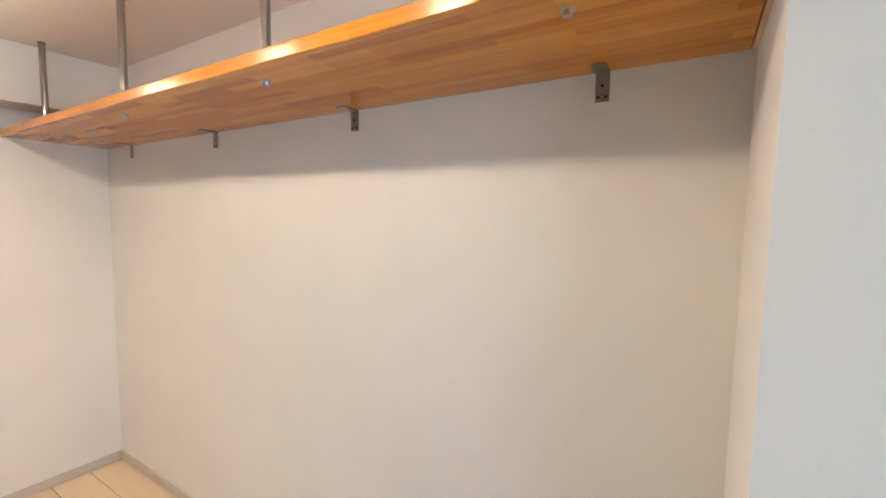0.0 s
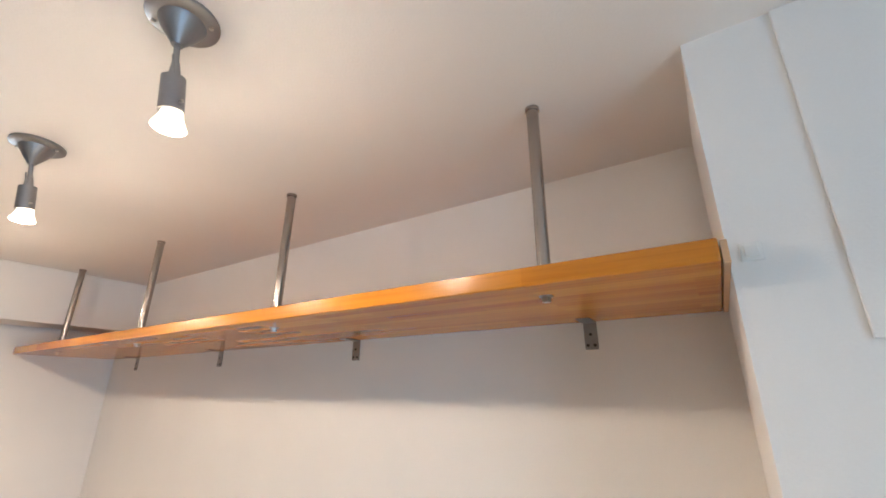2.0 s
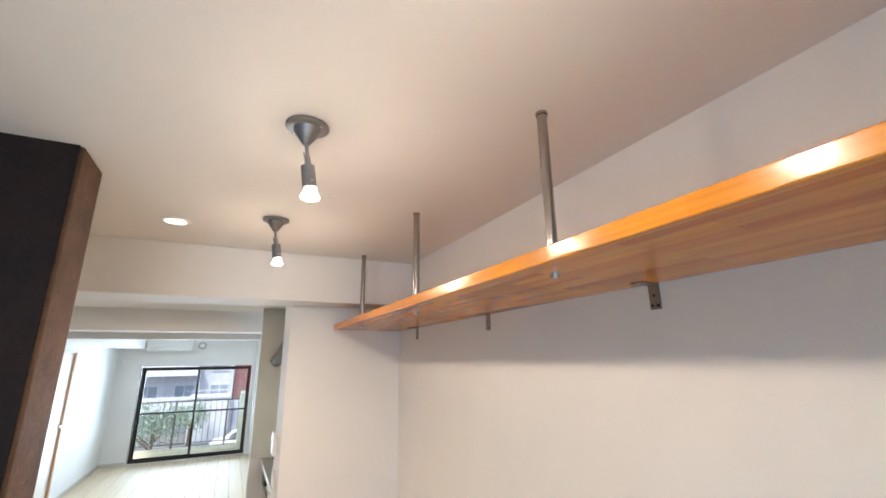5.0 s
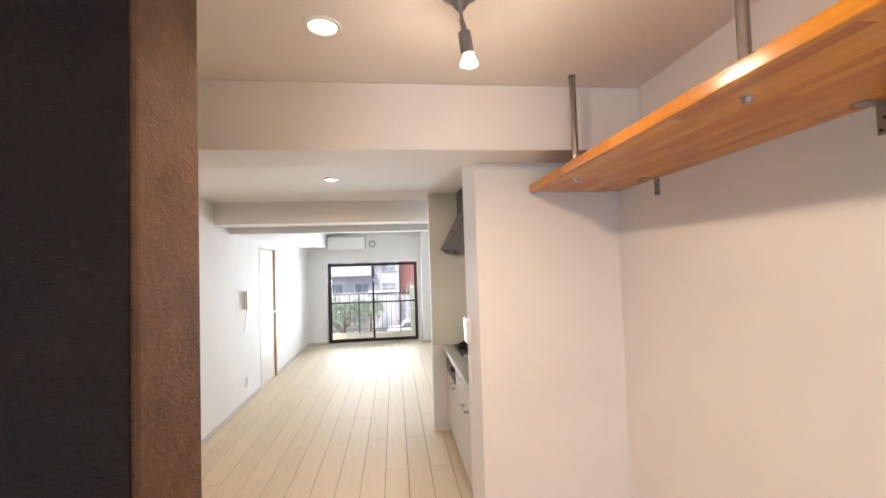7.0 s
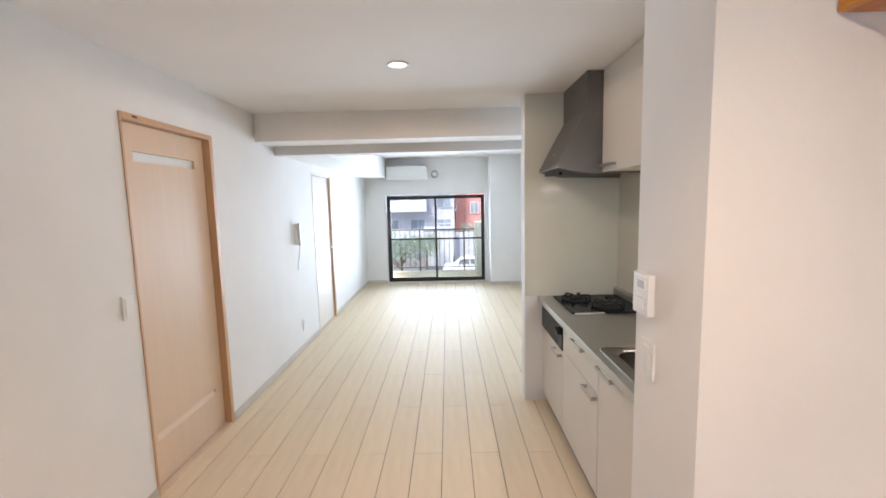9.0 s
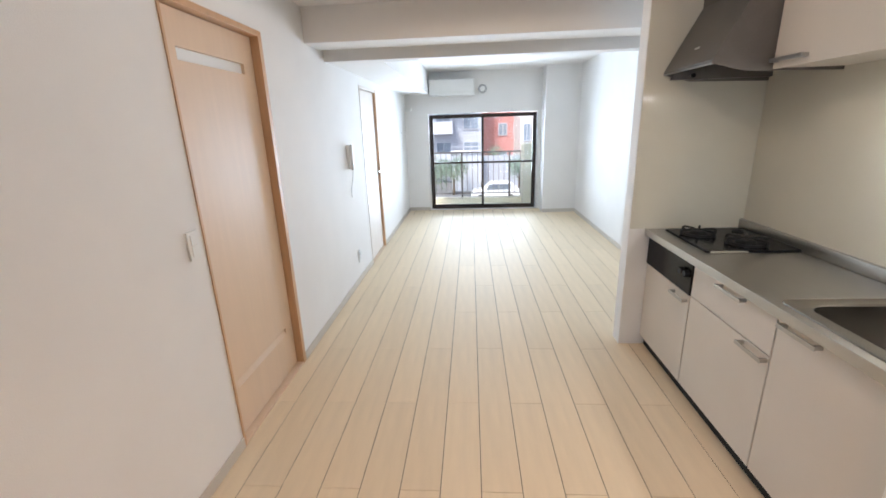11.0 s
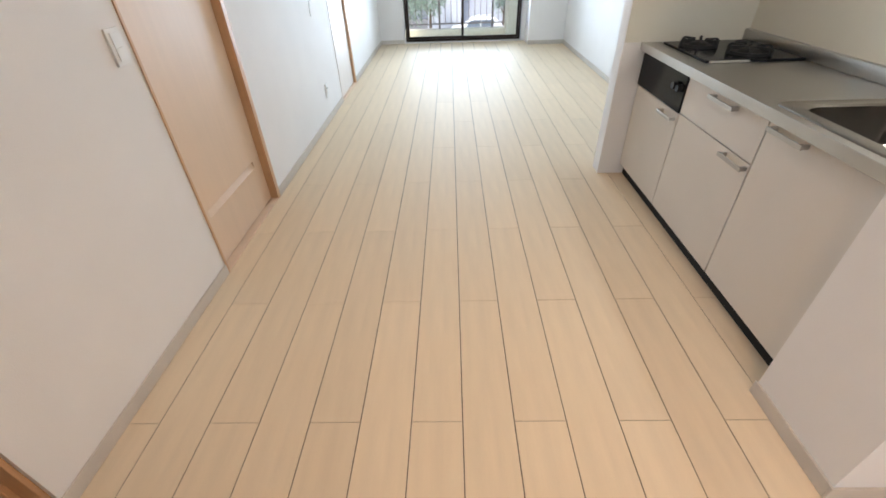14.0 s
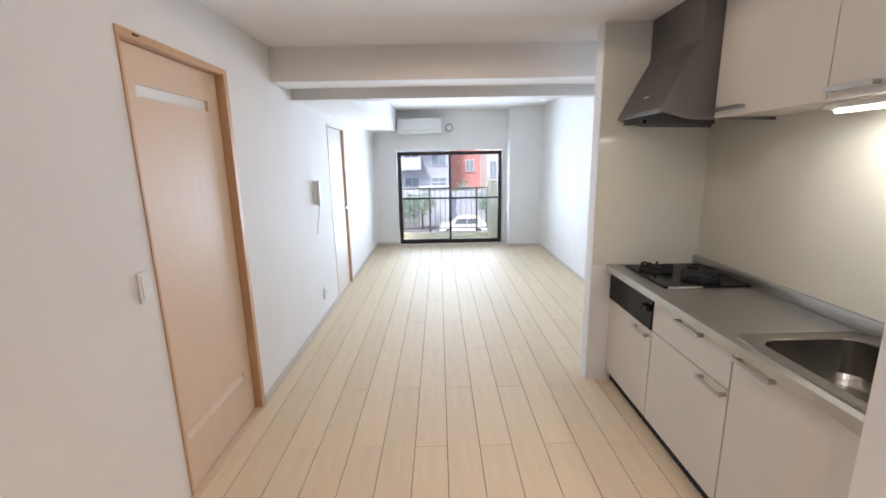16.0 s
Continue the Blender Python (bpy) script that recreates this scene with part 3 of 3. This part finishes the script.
def base_unit(y0, y1, label, fronts):
    """A floor cabinet; fronts are (kind, z0, z1, handle y0, handle y1, handle z)."""
    root = thing("base_cabinet", (2.6, (y0 + y1) / 2, 0), label, "cabinet", "kitchen base cabinets")
    part("carcass", boxes((KX + 0.022, XB - 0.01, y0 + 0.001, y1 - 0.001, KB, 0.60 if y1 < -0.9 else 0.80)), M_CABSIDE, root)
    part("plinth", boxes((KX + 0.035, KX + 0.06, y0 + 0.001, y1 - 0.001, 0.0, KB)), M_MATTE, root, "black recessed plinth")
    for kind, z0, z1, h0, h1, hz in fronts:
        if kind == "control":
            p = part("control_panel", boxes((KX - 0.006, KX + 0.02, y0 + 0.002, y1 - 0.002, z0, z1), bevel=0.003), M_BLACK, root, "black gloss burner control panel")
            for ky in (y0 + 0.04, y0 + 0.09):
                part("knob", tube((KX - 0.03, ky, 0.722), (KX - 0.006, ky, 0.722), 0.017, 0.02, 18), M_IRON, p, smooth=True)
        else:
            p = part(kind, boxes((KX, KX + 0.02, y0 + 0.004, y1 - 0.004, z0, z1), bevel=0.0015), M_CAB, root)
            handle(p, h0, h1, hz)
    return root


base_unit(-0.33, 0.243, "cream base cabinet with black burner panel", [("control", 0.607, 0.797, 0, 0, 0), ("door", KB + 0.003, 0.602, -0.315, -0.15, 0.57)])
base_unit(-0.955, -0.33, "cream base cabinet with drawer over door", [("drawer", 0.613, 0.795, -0.77, -0.575, 0.768), ("door", KB + 0.003, 0.608, -0.95, -0.78, 0.588)])
base_unit(YP1 + 0.003, -0.955, "cream sink base cabinet with bar handle", [("door", KB + 0.003, 0.795, -1.175, -0.99, 0.773)])

hob = thing("gas_hob", (2.64, -0.06, KT), "black two-burner gas hob set in the worktop", "gas hob")
part("glass_plate", boxes((2.395, 2.885, -0.305, 0.185, KT - 0.001, KT + 0.012), bevel=0.004), M_BLACK, hob)
part("chrome_strip", boxes((2.41, 2.6, -0.316, -0.304, KT + 0.001, KT + 0.012), bevel=0.003), M_STEEL, hob, "chrome edge strip")


def burner(x, y, r):
    z = KT + 0.012
    root = part("burner", lathe([(r * 0.55, z), (r * 0.55, z + 0.008), (r * 0.42, z + 0.018), (r * 0.2, z + 0.02)], 20, (x, y)), M_IRON, hob, smooth=True)
    part("drip_ring", lathe([(r * 1.02, z), (r * 1.02, z + 0.014), (r * 0.9, z + 0.014), (r * 0.82, z + 0.003)], 28, (x, y)), M_IRON, root, "black enamel drip ring", True)
    for k in range(6):
        c, s = math.cos(k * math.pi / 3), math.sin(k * math.pi / 3)
        bm = bmesh.new()
        side = Vector((-s, c, 0)) * 0.006
        prof = [(0.3, 0.03), (0.36, 0.036), (1.0, 0.036), (1.12, 0.026), (1.14, 0.0), (1.03, 0.0), (0.98, 0.026)]
        rows = [[bm.verts.new(Vector((x + r * f * c, y + r * f * s, z + h)) + side * d) for f, h in prof] for d in (-1, 1)]
        bm.faces.new(rows[0]), bm.faces.new(rows[1][::-1])
        for i in range(len(prof)):
            j = (i + 1) % len(prof)
            bm.faces.new((rows[0][i], rows[0][j], rows[1][j], rows[1][i]))
        bmesh.ops.recalc_face_normals(bm, faces=bm.faces)
        part("pan_support", bm, M_IRON, root, "black iron pan support arm")


burner(2.525, 0.045, 0.092)
burner(2.675, -0.165, 0.098)
part("rear_burner", lathe([(0.03, KT + 0.012), (0.03, KT + 0.02), (0.015, KT + 0.024)], 16, (2.78, 0.09)), M_IRON, hob, smooth=True)

structure("trim_splashback", boxes((2.196, XR - 0.002, 0.2395, 0.2445, KT + 0.002, ZK - 0.001), (XB, XR - 0.0005, YP1 + 0.002, 0.239, 0.80, 1.80)), M_PANEL, "glossy cream kitchen wall panel", "wall panel")


def hood():
    root = thing("range_hood", (2.6, -0.02, 1.765), "dark grey metal range hood with sloped front", "range hood")
    y0, y1, z0 = -0.278, 0.237, 1.772
    prof = [(2.302, z0), (2.302, z0 + 0.016), (2.478, 2.115), (2.478, ZK - 0.001), (XR - 0.008, ZK - 0.001), (XR - 0.008, z0 - 0.052), (2.45, z0 - 0.04)]
    bm = bmesh.new()
    a = [bm.verts.new((x, y0, z)) for x, z in prof]
    b = [bm.verts.new((x, y1, z)) for x, z in prof]
    bm.faces.new(a), bm.faces.new(b[::-1])
    for i in range(len(prof) - 2):
        bm.faces.new((a[i], b[i], b[i + 1], a[i + 1]))
    bmesh.ops.recalc_face_normals(bm, faces=bm.faces)
    bmesh.ops.solidify(bm, geom=bm.faces[:], thickness=0.002)
    part("canopy", bm, M_HOODSTEEL, root)
    part("inner_end_panel", boxes((2.34, XR - 0.02, y1 - 0.03, y1 - 0.004, z0 - 0.03, z0 + 0.06)), M_HOODSTEEL, root)
    lever = part("lever", tube((2.44, y1 - 0.03, z0 - 0.012), (2.44, y1 - 0.06, z0 - 0.012), 0.006, seg=10), M_STEEL, root, "small steel lever")
    part("lever_knob", tube((2.44, y1 - 0.058, z0 - 0.012), (2.44, y1 - 0.072, z0 - 0.012), 0.011, seg=12), M_BLACK, lever, smooth=True)
    part("rim", boxes((2.302, 2.31, y0 + 0.003, y1 - 0.003, z0 - 0.003, z0 + 0.004)), M_STEEL, root)
    tray = part("grease_filter", boxes((2.36, XR - 0.02, y0 + 0.006, y1 - 0.034, z0 + 0.05, z0 + 0.062)), M_IRON, root, "dark grease filter")
    for k in range(7):
        x = 2.42 + k * 0.07
        part("filter_slat", boxes((x, x + 0.03, y0 + 0.03, y1 - 0.05, z0 + 0.042, z0 + 0.05)), M_IRON, tray)
    part("badge", boxes((2.346, 2.352, -0.05, 0.0, 1.868, 1.878)), M_GREYPLASTIC, root)


hood()


def wall_unit(y0, y1, hy0, hy1):
    root = thing("wall_cabinet", (2.78, (y0 + y1) / 2, 1.735), "cream wall cabinet with bar handle below the ceiling", "cabinet", "kitchen wall cabinets")
    part("carcass", boxes((2.597, XR - 0.008, y0 + 0.001, y1 - 0.001, 1.738, ZK - 0.002)), M_CAB, root)
    p = part("door", boxes((2.576, 2.596, y0 + 0.002, y1 - 0.002, 1.734, ZK - 0.006), bevel=0.0015), M_CAB, root)
    handle(p, hy0, hy1, 1.768, 2.576)


wall_unit(-0.905, -0.28, -0.50, -0.30)
wall_unit(YP1 + 0.003, -0.905, -1.10, -0.925)
tl = thing("under_cabinet_light", (2.72, -1.12, 1.735), "lit slim tube light below the wall cabinet", "light")
part("housing", boxes((2.68, 2.76, -1.45, -0.78, 1.715, 1.737), bevel=0.003), M_PLASTIC, tl)
part("tube", tube((2.72, -1.43, 1.708), (2.72, -0.80, 1.708), 0.009, seg=12), M_TUBE, tl, smooth=True)


# ---- fittings on the walls ----
def plate(name, x, face, y0, y1, z0, z1, label, category, keys, depth=0.009):
    """A plastic plate on a wall at x; face is +1 or -1, the way it looks."""
    s = lambda a, b: (min(x + face * a, x + face * b), max(x + face * a, x + face * b))
    root = thing(name, (x, (y0 + y1) / 2, z0), label, category)
    part("cover", boxes((*s(0, depth), y0, y1, z0, z1), bevel=0.002), M_PLASTIC, root)
    for a, b, c, d in keys:
        h, w = z1 - z0, y1 - y0
        part("rocker", boxes((*s(depth - 0.002, depth + 0.003), y0 + a * w, y0 + b * w, z0 + c * h, z0 + d * h), bevel=0.001), M_PLASTIC, root)
    return root


plate("light_switch", 0, 1, -0.925, -0.855, 1.025, 1.145, "white plastic double light switch beside the door", "switch", [(0.22, 0.78, 0.12, 0.48), (0.22, 0.78, 0.52, 0.88)])
o = plate("wall_outlet", 0, 1, 1.51, 1.58, 0.21, 0.33, "white plastic wall outlet near the floor", "outlet", [(0.25, 0.75, 0.2, 0.8)])
part("slot", boxes((0.010, 0.013, 1.535, 1.54, 0.285, 0.295), (0.010, 0.013, 1.55, 1.555, 0.285, 0.295)), M_SCREW, o)
r = plate("water_heater_control", 2.238, -1, -1.665, -1.565, 1.205, 1.335, "white plastic heater control box on the pier", "control panel", [(0.1, 0.9, 0.62, 0.9)], 0.022)
part("display", boxes((2.2125, 2.2165, -1.645, -1.60, 1.29, 1.315)), M_GREYPLASTIC, r, "small grey display")
part("button", boxes((2.212, 2.217, -1.64, -1.59, 1.225, 1.26), bevel=0.001), M_PLASTIC, r)
plate("light_switch", 2.238, -1, -1.68, -1.6, 1.005, 1.125, "white plastic triple light switch on the pier", "switch", [(0.2, 0.48, 0.12, 0.88), (0.52, 0.8, 0.12, 0.88)])
plate("cable_cover", 2.575, -1, -5.135, -5.105, 1.985, 2.015, "small white plastic cover by the shelf end", "cover", [(0.2, 0.8, 0.2, 0.8)], 0.004)

ic = thing("intercom_phone", (0, 1.48, 1.15), "white wall intercom phone with handset and cord", "intercom")
part("body", boxes((0, 0.03, 1.44, 1.53, 1.16, 1.385), bevel=0.005), M_PLASTIC, ic)
hs = part("handset", boxes((0.03, 0.058, 1.445, 1.485, 1.15, 1.39), bevel=0.01), M_PLASTIC, ic)
part("screen", boxes((0.0295, 0.0325, 1.498, 1.52, 1.35, 1.375)), M_DARKGLASS, ic, "small blue-grey screen")
part("speaker_grille", boxes((0.029, 0.033, 1.495, 1.522, 1.30, 1.345)), M_GREYPLASTIC, ic)
bm = bmesh.new()
pts = [(0.04, 1.465, 1.15), (0.035, 1.46, 1.08), (0.02, 1.475, 1.03), (0.012, 1.47, 0.99), (0.012, 1.455, 0.94), (0.01, 1.46, 0.89)]
for p, q in zip(pts, pts[1:]):
    cyl(bm, p, q, 0.004, seg=8)
part("cord", bm, M_CORD, ic)

ac = thing("air_conditioner", (0.84, 5.1, 2.0), "white wall air conditioner above the window", "air conditioner")
part("body", boxes((0.46, 1.235, 5.02, YW - 0.001, 2.01, 2.275), bevel=0.02), M_PLASTIC, ac, smooth=True)
part("front_panel", boxes((0.468, 1.227, 5.005, 5.022, 2.07, 2.265), bevel=0.006), M_PLASTIC, ac)
part("louvre", boxes((0.5, 1.19, 5.012, 5.03, 2.02, 2.06), bevel=0.004), M_PLASTIC, ac)
part("intake_grille", boxes((0.48, 1.21, 5.05, 5.2, 2.272, 2.279)), M_GREYPLASTIC, ac)
vent = thing("wall_vent", (1.375, YW, 2.12), "round grey plastic wall vent beside the air conditioner", "vent")
bm = lathe([(0.075, 0), (0.075, 0.01), (0.06, 0.02), (0.03, 0.024)], 24)
bm.transform(pose(1.375, YW, 2.12, 90, 0, 0))
part("cover", bm, M_GREYPLASTIC, vent, smooth=True)
bm = lathe([(0.045, 0.019), (0.045, 0.03), (0.02, 0.032)], 20)
bm.transform(pose(1.375, YW, 2.12, 90, 0, 0))
part("shutter", bm, M_PLASTIC, vent, smooth=True)
rl = thing("cable_box", (0.03, 5.2, 1.78), "small white plastic cable box in the corner", "cable box")
part("body", boxes((0.0, 0.12, 5.18, YW - 0.001, 1.79, 1.84), bevel=0.004), M_PLASTIC, rl)
plate("wall_hook", 0, 1, 4.7, 4.72, 1.42, 1.45, "small dark hook on the wall", "hook", [])

# ---- balcony ----
structure("balcony_floor", boxes((-1.5, 4.2, YW + 0.141, 6.5, -0.2, -0.06)), M_CREAMWALL, "cream balcony floor", "balcony")
structure("trim_balcony_kerb", boxes((-1.5, 2.24, 6.28, 6.48, -0.06, 0.045)), M_CREAMWALL, "cream rendered balcony kerb", "kerb")
structure("wall_balcony", boxes((2.2, 2.5, 6.0, 6.5, -0.2, 1.14), (2.5, 4.2, 6.3, 6.5, -0.2, 1.14), bevel=0.01), M_CREAMWALL, "cream rendered balcony parapet", "wall")
rail = thing("balcony_railing", (0.4, 6.38, 0.045), "dark metal balcony railing with thin upright bars", "railing")
part("top_rail", boxes((-1.5, 2.2, 6.355, 6.405, 0.965, 0.995), bevel=0.005), M_RAIL, rail)
part("bottom_rail", boxes((-1.5, 2.2, 6.365, 6.395, 0.12, 0.14)), M_RAIL, rail)
for k in range(34):
    x = -1.45 + k * 0.11
    if k % 9 == 4:
        part("post", boxes((x - 0.018, x + 0.018, 6.36, 6.40, 0.045, 0.965)), M_RAIL, rail)
    else:
        part("bar", tube((x, 6.38, 0.14), (x, 6.38, 0.965), 0.006, seg=8), M_RAIL, rail)

# ---- the street outside ----
G = -4.2
structure("ground", boxes((-600, 600, YW + 1.5, 900, G - 0.5, G), (-600, 600, -600, YW + 1.5, G - 0.5, G)), M_ASPHALT, "grey asphalt ground", "ground")


def far_window(parent, x0, x1, y, z0, z1):
    f = part("window", boxes((x0, x1, y - 0.05, y + 0.05, z0, z1)), M_FACADE2, parent)
    xm = (x0 + x1) / 2
    for a, b in ((x0 + 0.08, xm - 0.03), (xm + 0.03, x1 - 0.08)):
        part("pane", boxes((a, b, y - 0.07, y - 0.045, z0 + 0.08, z1 - 0.08)), M_DARKGLASS, f)


apt = thing("apartment_building", (-6, 44, G), "pale grey apartment block with balcony bands", "building")
part("wall", boxes((-22, 2.3, 41.5, 54, G, 15)), M_FACADE, apt)
part("roof", boxes((-22.3, 2.6, 41.2, 54.3, 15, 15.5)), M_FACADE2, apt)
for k in range(6):
    z = G + 0.4 + k * 2.95
    bal = part("balcony", boxes((-22, -0.6 if k % 2 else 0.4, 40.0, 41.5, z + 1.55, z + 1.7), (-22, -0.6 if k % 2 else 0.4, 40.0, 40.15, z + 1.7, z + 2.75), (-0.75 if k % 2 else 0.25, -0.6 if k % 2 else 0.4, 40.15, 41.5, z + 1.7, z + 2.75)), M_FACADE2, apt, "pale balcony parapet")
    for x in (-20, -17, -14, -11, -8, -5.2, -2.4, 0.4):
        far_window(apt, x, x + 1.6, 41.45, z + 1.9, z + 3.7)
red = thing("red_building", (5, 48, G), "red tiled apartment building with small windows", "building")
part("wall", boxes((2.5, 7.2, 44, 56, G, 13)), M_RED, red)
part("roof", boxes((2.4, 7.3, 43.9, 56.1, 13, 13.4)), M_PINK, red)
part("stair_tower", boxes((2.45, 3.4, 43.6, 44, G, 13.2)), M_RED, red)
for k in range(5):
    for x in (4.1, 5.7):
        far_window(red, x, x + 0.95, 43.95, G + 1.6 + k * 2.9, G + 2.9 + k * 2.9)
pale = thing("stone_building", (10, 40, G), "pale stone apartment building", "building")
part("wall", boxes((5.75, 18, 38, 50, G, 14)), M_PINK, pale)
part("roof", boxes((5.6, 18.2, 37.8, 50.2, 14, 14.4)), M_FACADE2, pale)
for k in range(5):
    for x in (6.0, 7.0, 8.6, 10.2, 12.0):
        far_window(pale, x, x + 0.7, 37.95, G + 1.2 + k * 2.9, G + 2.8 + k * 2.9)
shed = thing("white_shed", (1.0, 36, G), "small white flat-roofed shed", "shed")
part("wall", boxes((-0.6, 2.0, 35, 37.5, G, -0.9)), M_FACADE2, shed)
part("roof", boxes((-0.7, 2.1, 34.9, 37.6, -0.9, -0.75)), M_FACADE2, shed)
part("railing", boxes((-0.6, 2.0, 34.95, 35.0, -0.35, -0.28), (-0.6, -0.55, 34.95, 35, -0.75, -0.3), (1.95, 2.0, 34.95, 35, -0.75, -0.3)), M_FACADE2, shed)
wall_line = thing("street_wall", (3, 37, G), "pale grey block garden wall", "garden wall")
part("wall", boxes((2.2, 9, 36, 36.2, G, -1.2)), M_FACADE, wall_line)


def car(x, y):
    root = thing("parked_car", (x, y, G), "white parked hatchback car", "car")
    L, W = 3.7, 1.65
    bm = bmesh.new()
    prof = [(-1.85, 0.3), (-1.85, 0.72), (-1.72, 0.86), (-0.95, 0.95), (-0.45, 1.42), (0.1, 1.52), (1.1, 1.5), (1.6, 1.12), (1.8, 0.92), (1.85, 0.3)]
    rows = []
    for yy, s in ((-W / 2, 0.93), (-W / 2 + 0.12, 1.0), (W / 2 - 0.12, 1.0), (W / 2, 0.93)):
        rows.append([bm.verts.new((x + px, y + yy * (0.86 if pz > 1.2 else 1), G + 0.3 + (pz - 0.3) * s)) for px, pz in prof])
    for p, q in zip(rows, rows[1:]):
        for i in range(len(prof)):
            bm.faces.new((p[i], p[(i + 1) % len(prof)], q[(i + 1) % len(prof)], q[i]))
    bm.faces.new(rows[0]), bm.faces.new(rows[-1])
    bmesh.ops.recalc_face_normals(bm, faces=bm.faces)
    part("body", bm, M_CAR, root, smooth=True)
    for a, b in ((-0.5, 0.2), (0.28, 1.1)):
        bm = bmesh.new()
        v = [bm.verts.new(p) for p in ((x + a - (0.22 if a < 0 else 0), y - W / 2 - 0.012, G + 0.96), (x + b + (0.1 if b > 1 else 0), y - W / 2 - 0.012, G + 0.96), (x + b, y - W / 2 + 0.07, G + 1.36), (x + a + (0.05 if a < 0 else 0), y - W / 2 + 0.07, G + 1.36))]
        bm.faces.new(v)
        bmesh.ops.solidify(bm, geom=bm.faces[:], thickness=0.02)
        part("side_window", bm, M_DARKGLASS, root)
    for wx in (-1.15, 1.15):
        for wy in (-W / 2 + 0.08, W / 2 - 0.08):
            w = part("wheel", tube((x + wx, y + wy - 0.09, G + 0.3), (x + wx, y + wy + 0.09, G + 0.3), 0.3, seg=24), M_TYRE, root)
            part("rim", tube((x + wx, y + wy - 0.1, G + 0.3), (x + wx, y + wy + 0.1, G + 0.3), 0.19, seg=18), M_STEEL, w)
    part("headlight", boxes((x - 1.86, x - 1.76, y - 0.72, y - 0.45, G + 0.66, G + 0.8), bevel=0.02), M_STEEL, root)


car(3.0, 30)


def tree(x, y, h, spread, seed, label):
    rnd = random.Random(seed)
    root = thing("tree", (x, y, G), label, "tree")
    bm = tube((x, y, G), (x, y, G + h * 0.55), 0.13, 0.07, 10)
    tips = []
    for k in range(9):
        a = k * 2.4 + rnd.random()
        z = G + h * (0.3 + 0.3 * rnd.random())
        tip = (x + math.cos(a) * spread * 0.7, y + math.sin(a) * spread * 0.7, z + h * 0.25)
        cyl(bm, (x, y, z), tip, 0.045, 0.015, 6)
        tips.append(tip)
    part("trunk", bm, M_BARK, root)
    verts, faces = [], []
    for k in range(1100):
        t = rnd.choice(tips + [(x, y, G + h * 0.75)])
        c = Vector((t[0] + rnd.gauss(0, spread * 0.28), t[1] + rnd.gauss(0, spread * 0.28), t[2] + rnd.gauss(0, h * 0.11)))
        q = Euler((rnd.uniform(0, 6), rnd.uniform(0, 6), rnd.uniform(0, 6))).to_matrix()
        s = rnd.uniform(0.06, 0.12)
        b = len(verts)
        verts += [tuple(c + q @ Vector(p)) for p in ((-s, 0, 0), (0, -s * 0.5, 0.01), (s, 0, 0), (0, s * 0.5, 0.01))]
        faces.append((b, b + 1, b + 2, b + 3))
    me = bpy.data.meshes.new("crown")
    me.from_pydata(verts, [], faces)
    me.materials.append(M_LEAF)
    cr = new("crown", me)
    cr.parent = root
    cr.matrix_parent_inverse = Matrix.Translation(root.location).inverted()


tree(-1.7, 26, 3.6, 1.3, 1, "light green garden tree in leaf")
tree(-3.4, 28, 3.8, 1.5, 2, "light green garden tree in leaf")
tree(-0.3, 33, 3.2, 1.0, 3, "small light green tree")
tree(3.4, 38, 3.6, 0.8, 4, "green tree before the red building")
tree(5.2, 33, 3.2, 0.9, 5, "small light green tree")

# ---- floor planks ----
PW, PX, PL, PY = 0.179, 0.115, 1.212, -1.048
floor = bpy.data.objects["floor"]


def plank_mesh(w, length):
    bm = boxes((0.0016, w - 0.0016, 0.0011, length - 0.0011, -0.006, 0.0), bevel=0.0006)
    me = bpy.data.meshes.new("plank")
    bm.to_mesh(me)
    bm.free()
    me.materials.append(M_PLANK)
    return me


cache = {}
rest = bmesh.new()
i0, i1 = math.floor((XW - PX) / PW), math.ceil((XR - PX) / PW)
for i in range(i0, i1):
    xa, xb = max(XW, PX + i * PW), min(XR, PX + (i + 1) * PW)
    y = PY + (PL / 2 if i % 2 else 0) - 8 * PL
    while y < YW:
        ya, yb = max(YB, y), min(YW, y + PL)
        y += PL
        if yb - ya < 0.02 or xb - xa < 0.01:
            continue
        if xb > 0 and yb > -2.4:
            key = (round(xb - xa, 4), round(yb - ya, 4))
            if key not in cache:
                cache[key] = plank_mesh(*key)
            ob = new("plank", cache[key])
            ob.parent, ob.location = floor, (xa, ya, 0)
        else:
            box(rest, xa + 0.0009, xb - 0.0009, ya + 0.0007, yb - 0.0007, -0.006, 0)
tagged(part("plank_field", rest, M_PLANK, floor), kind="stuff")
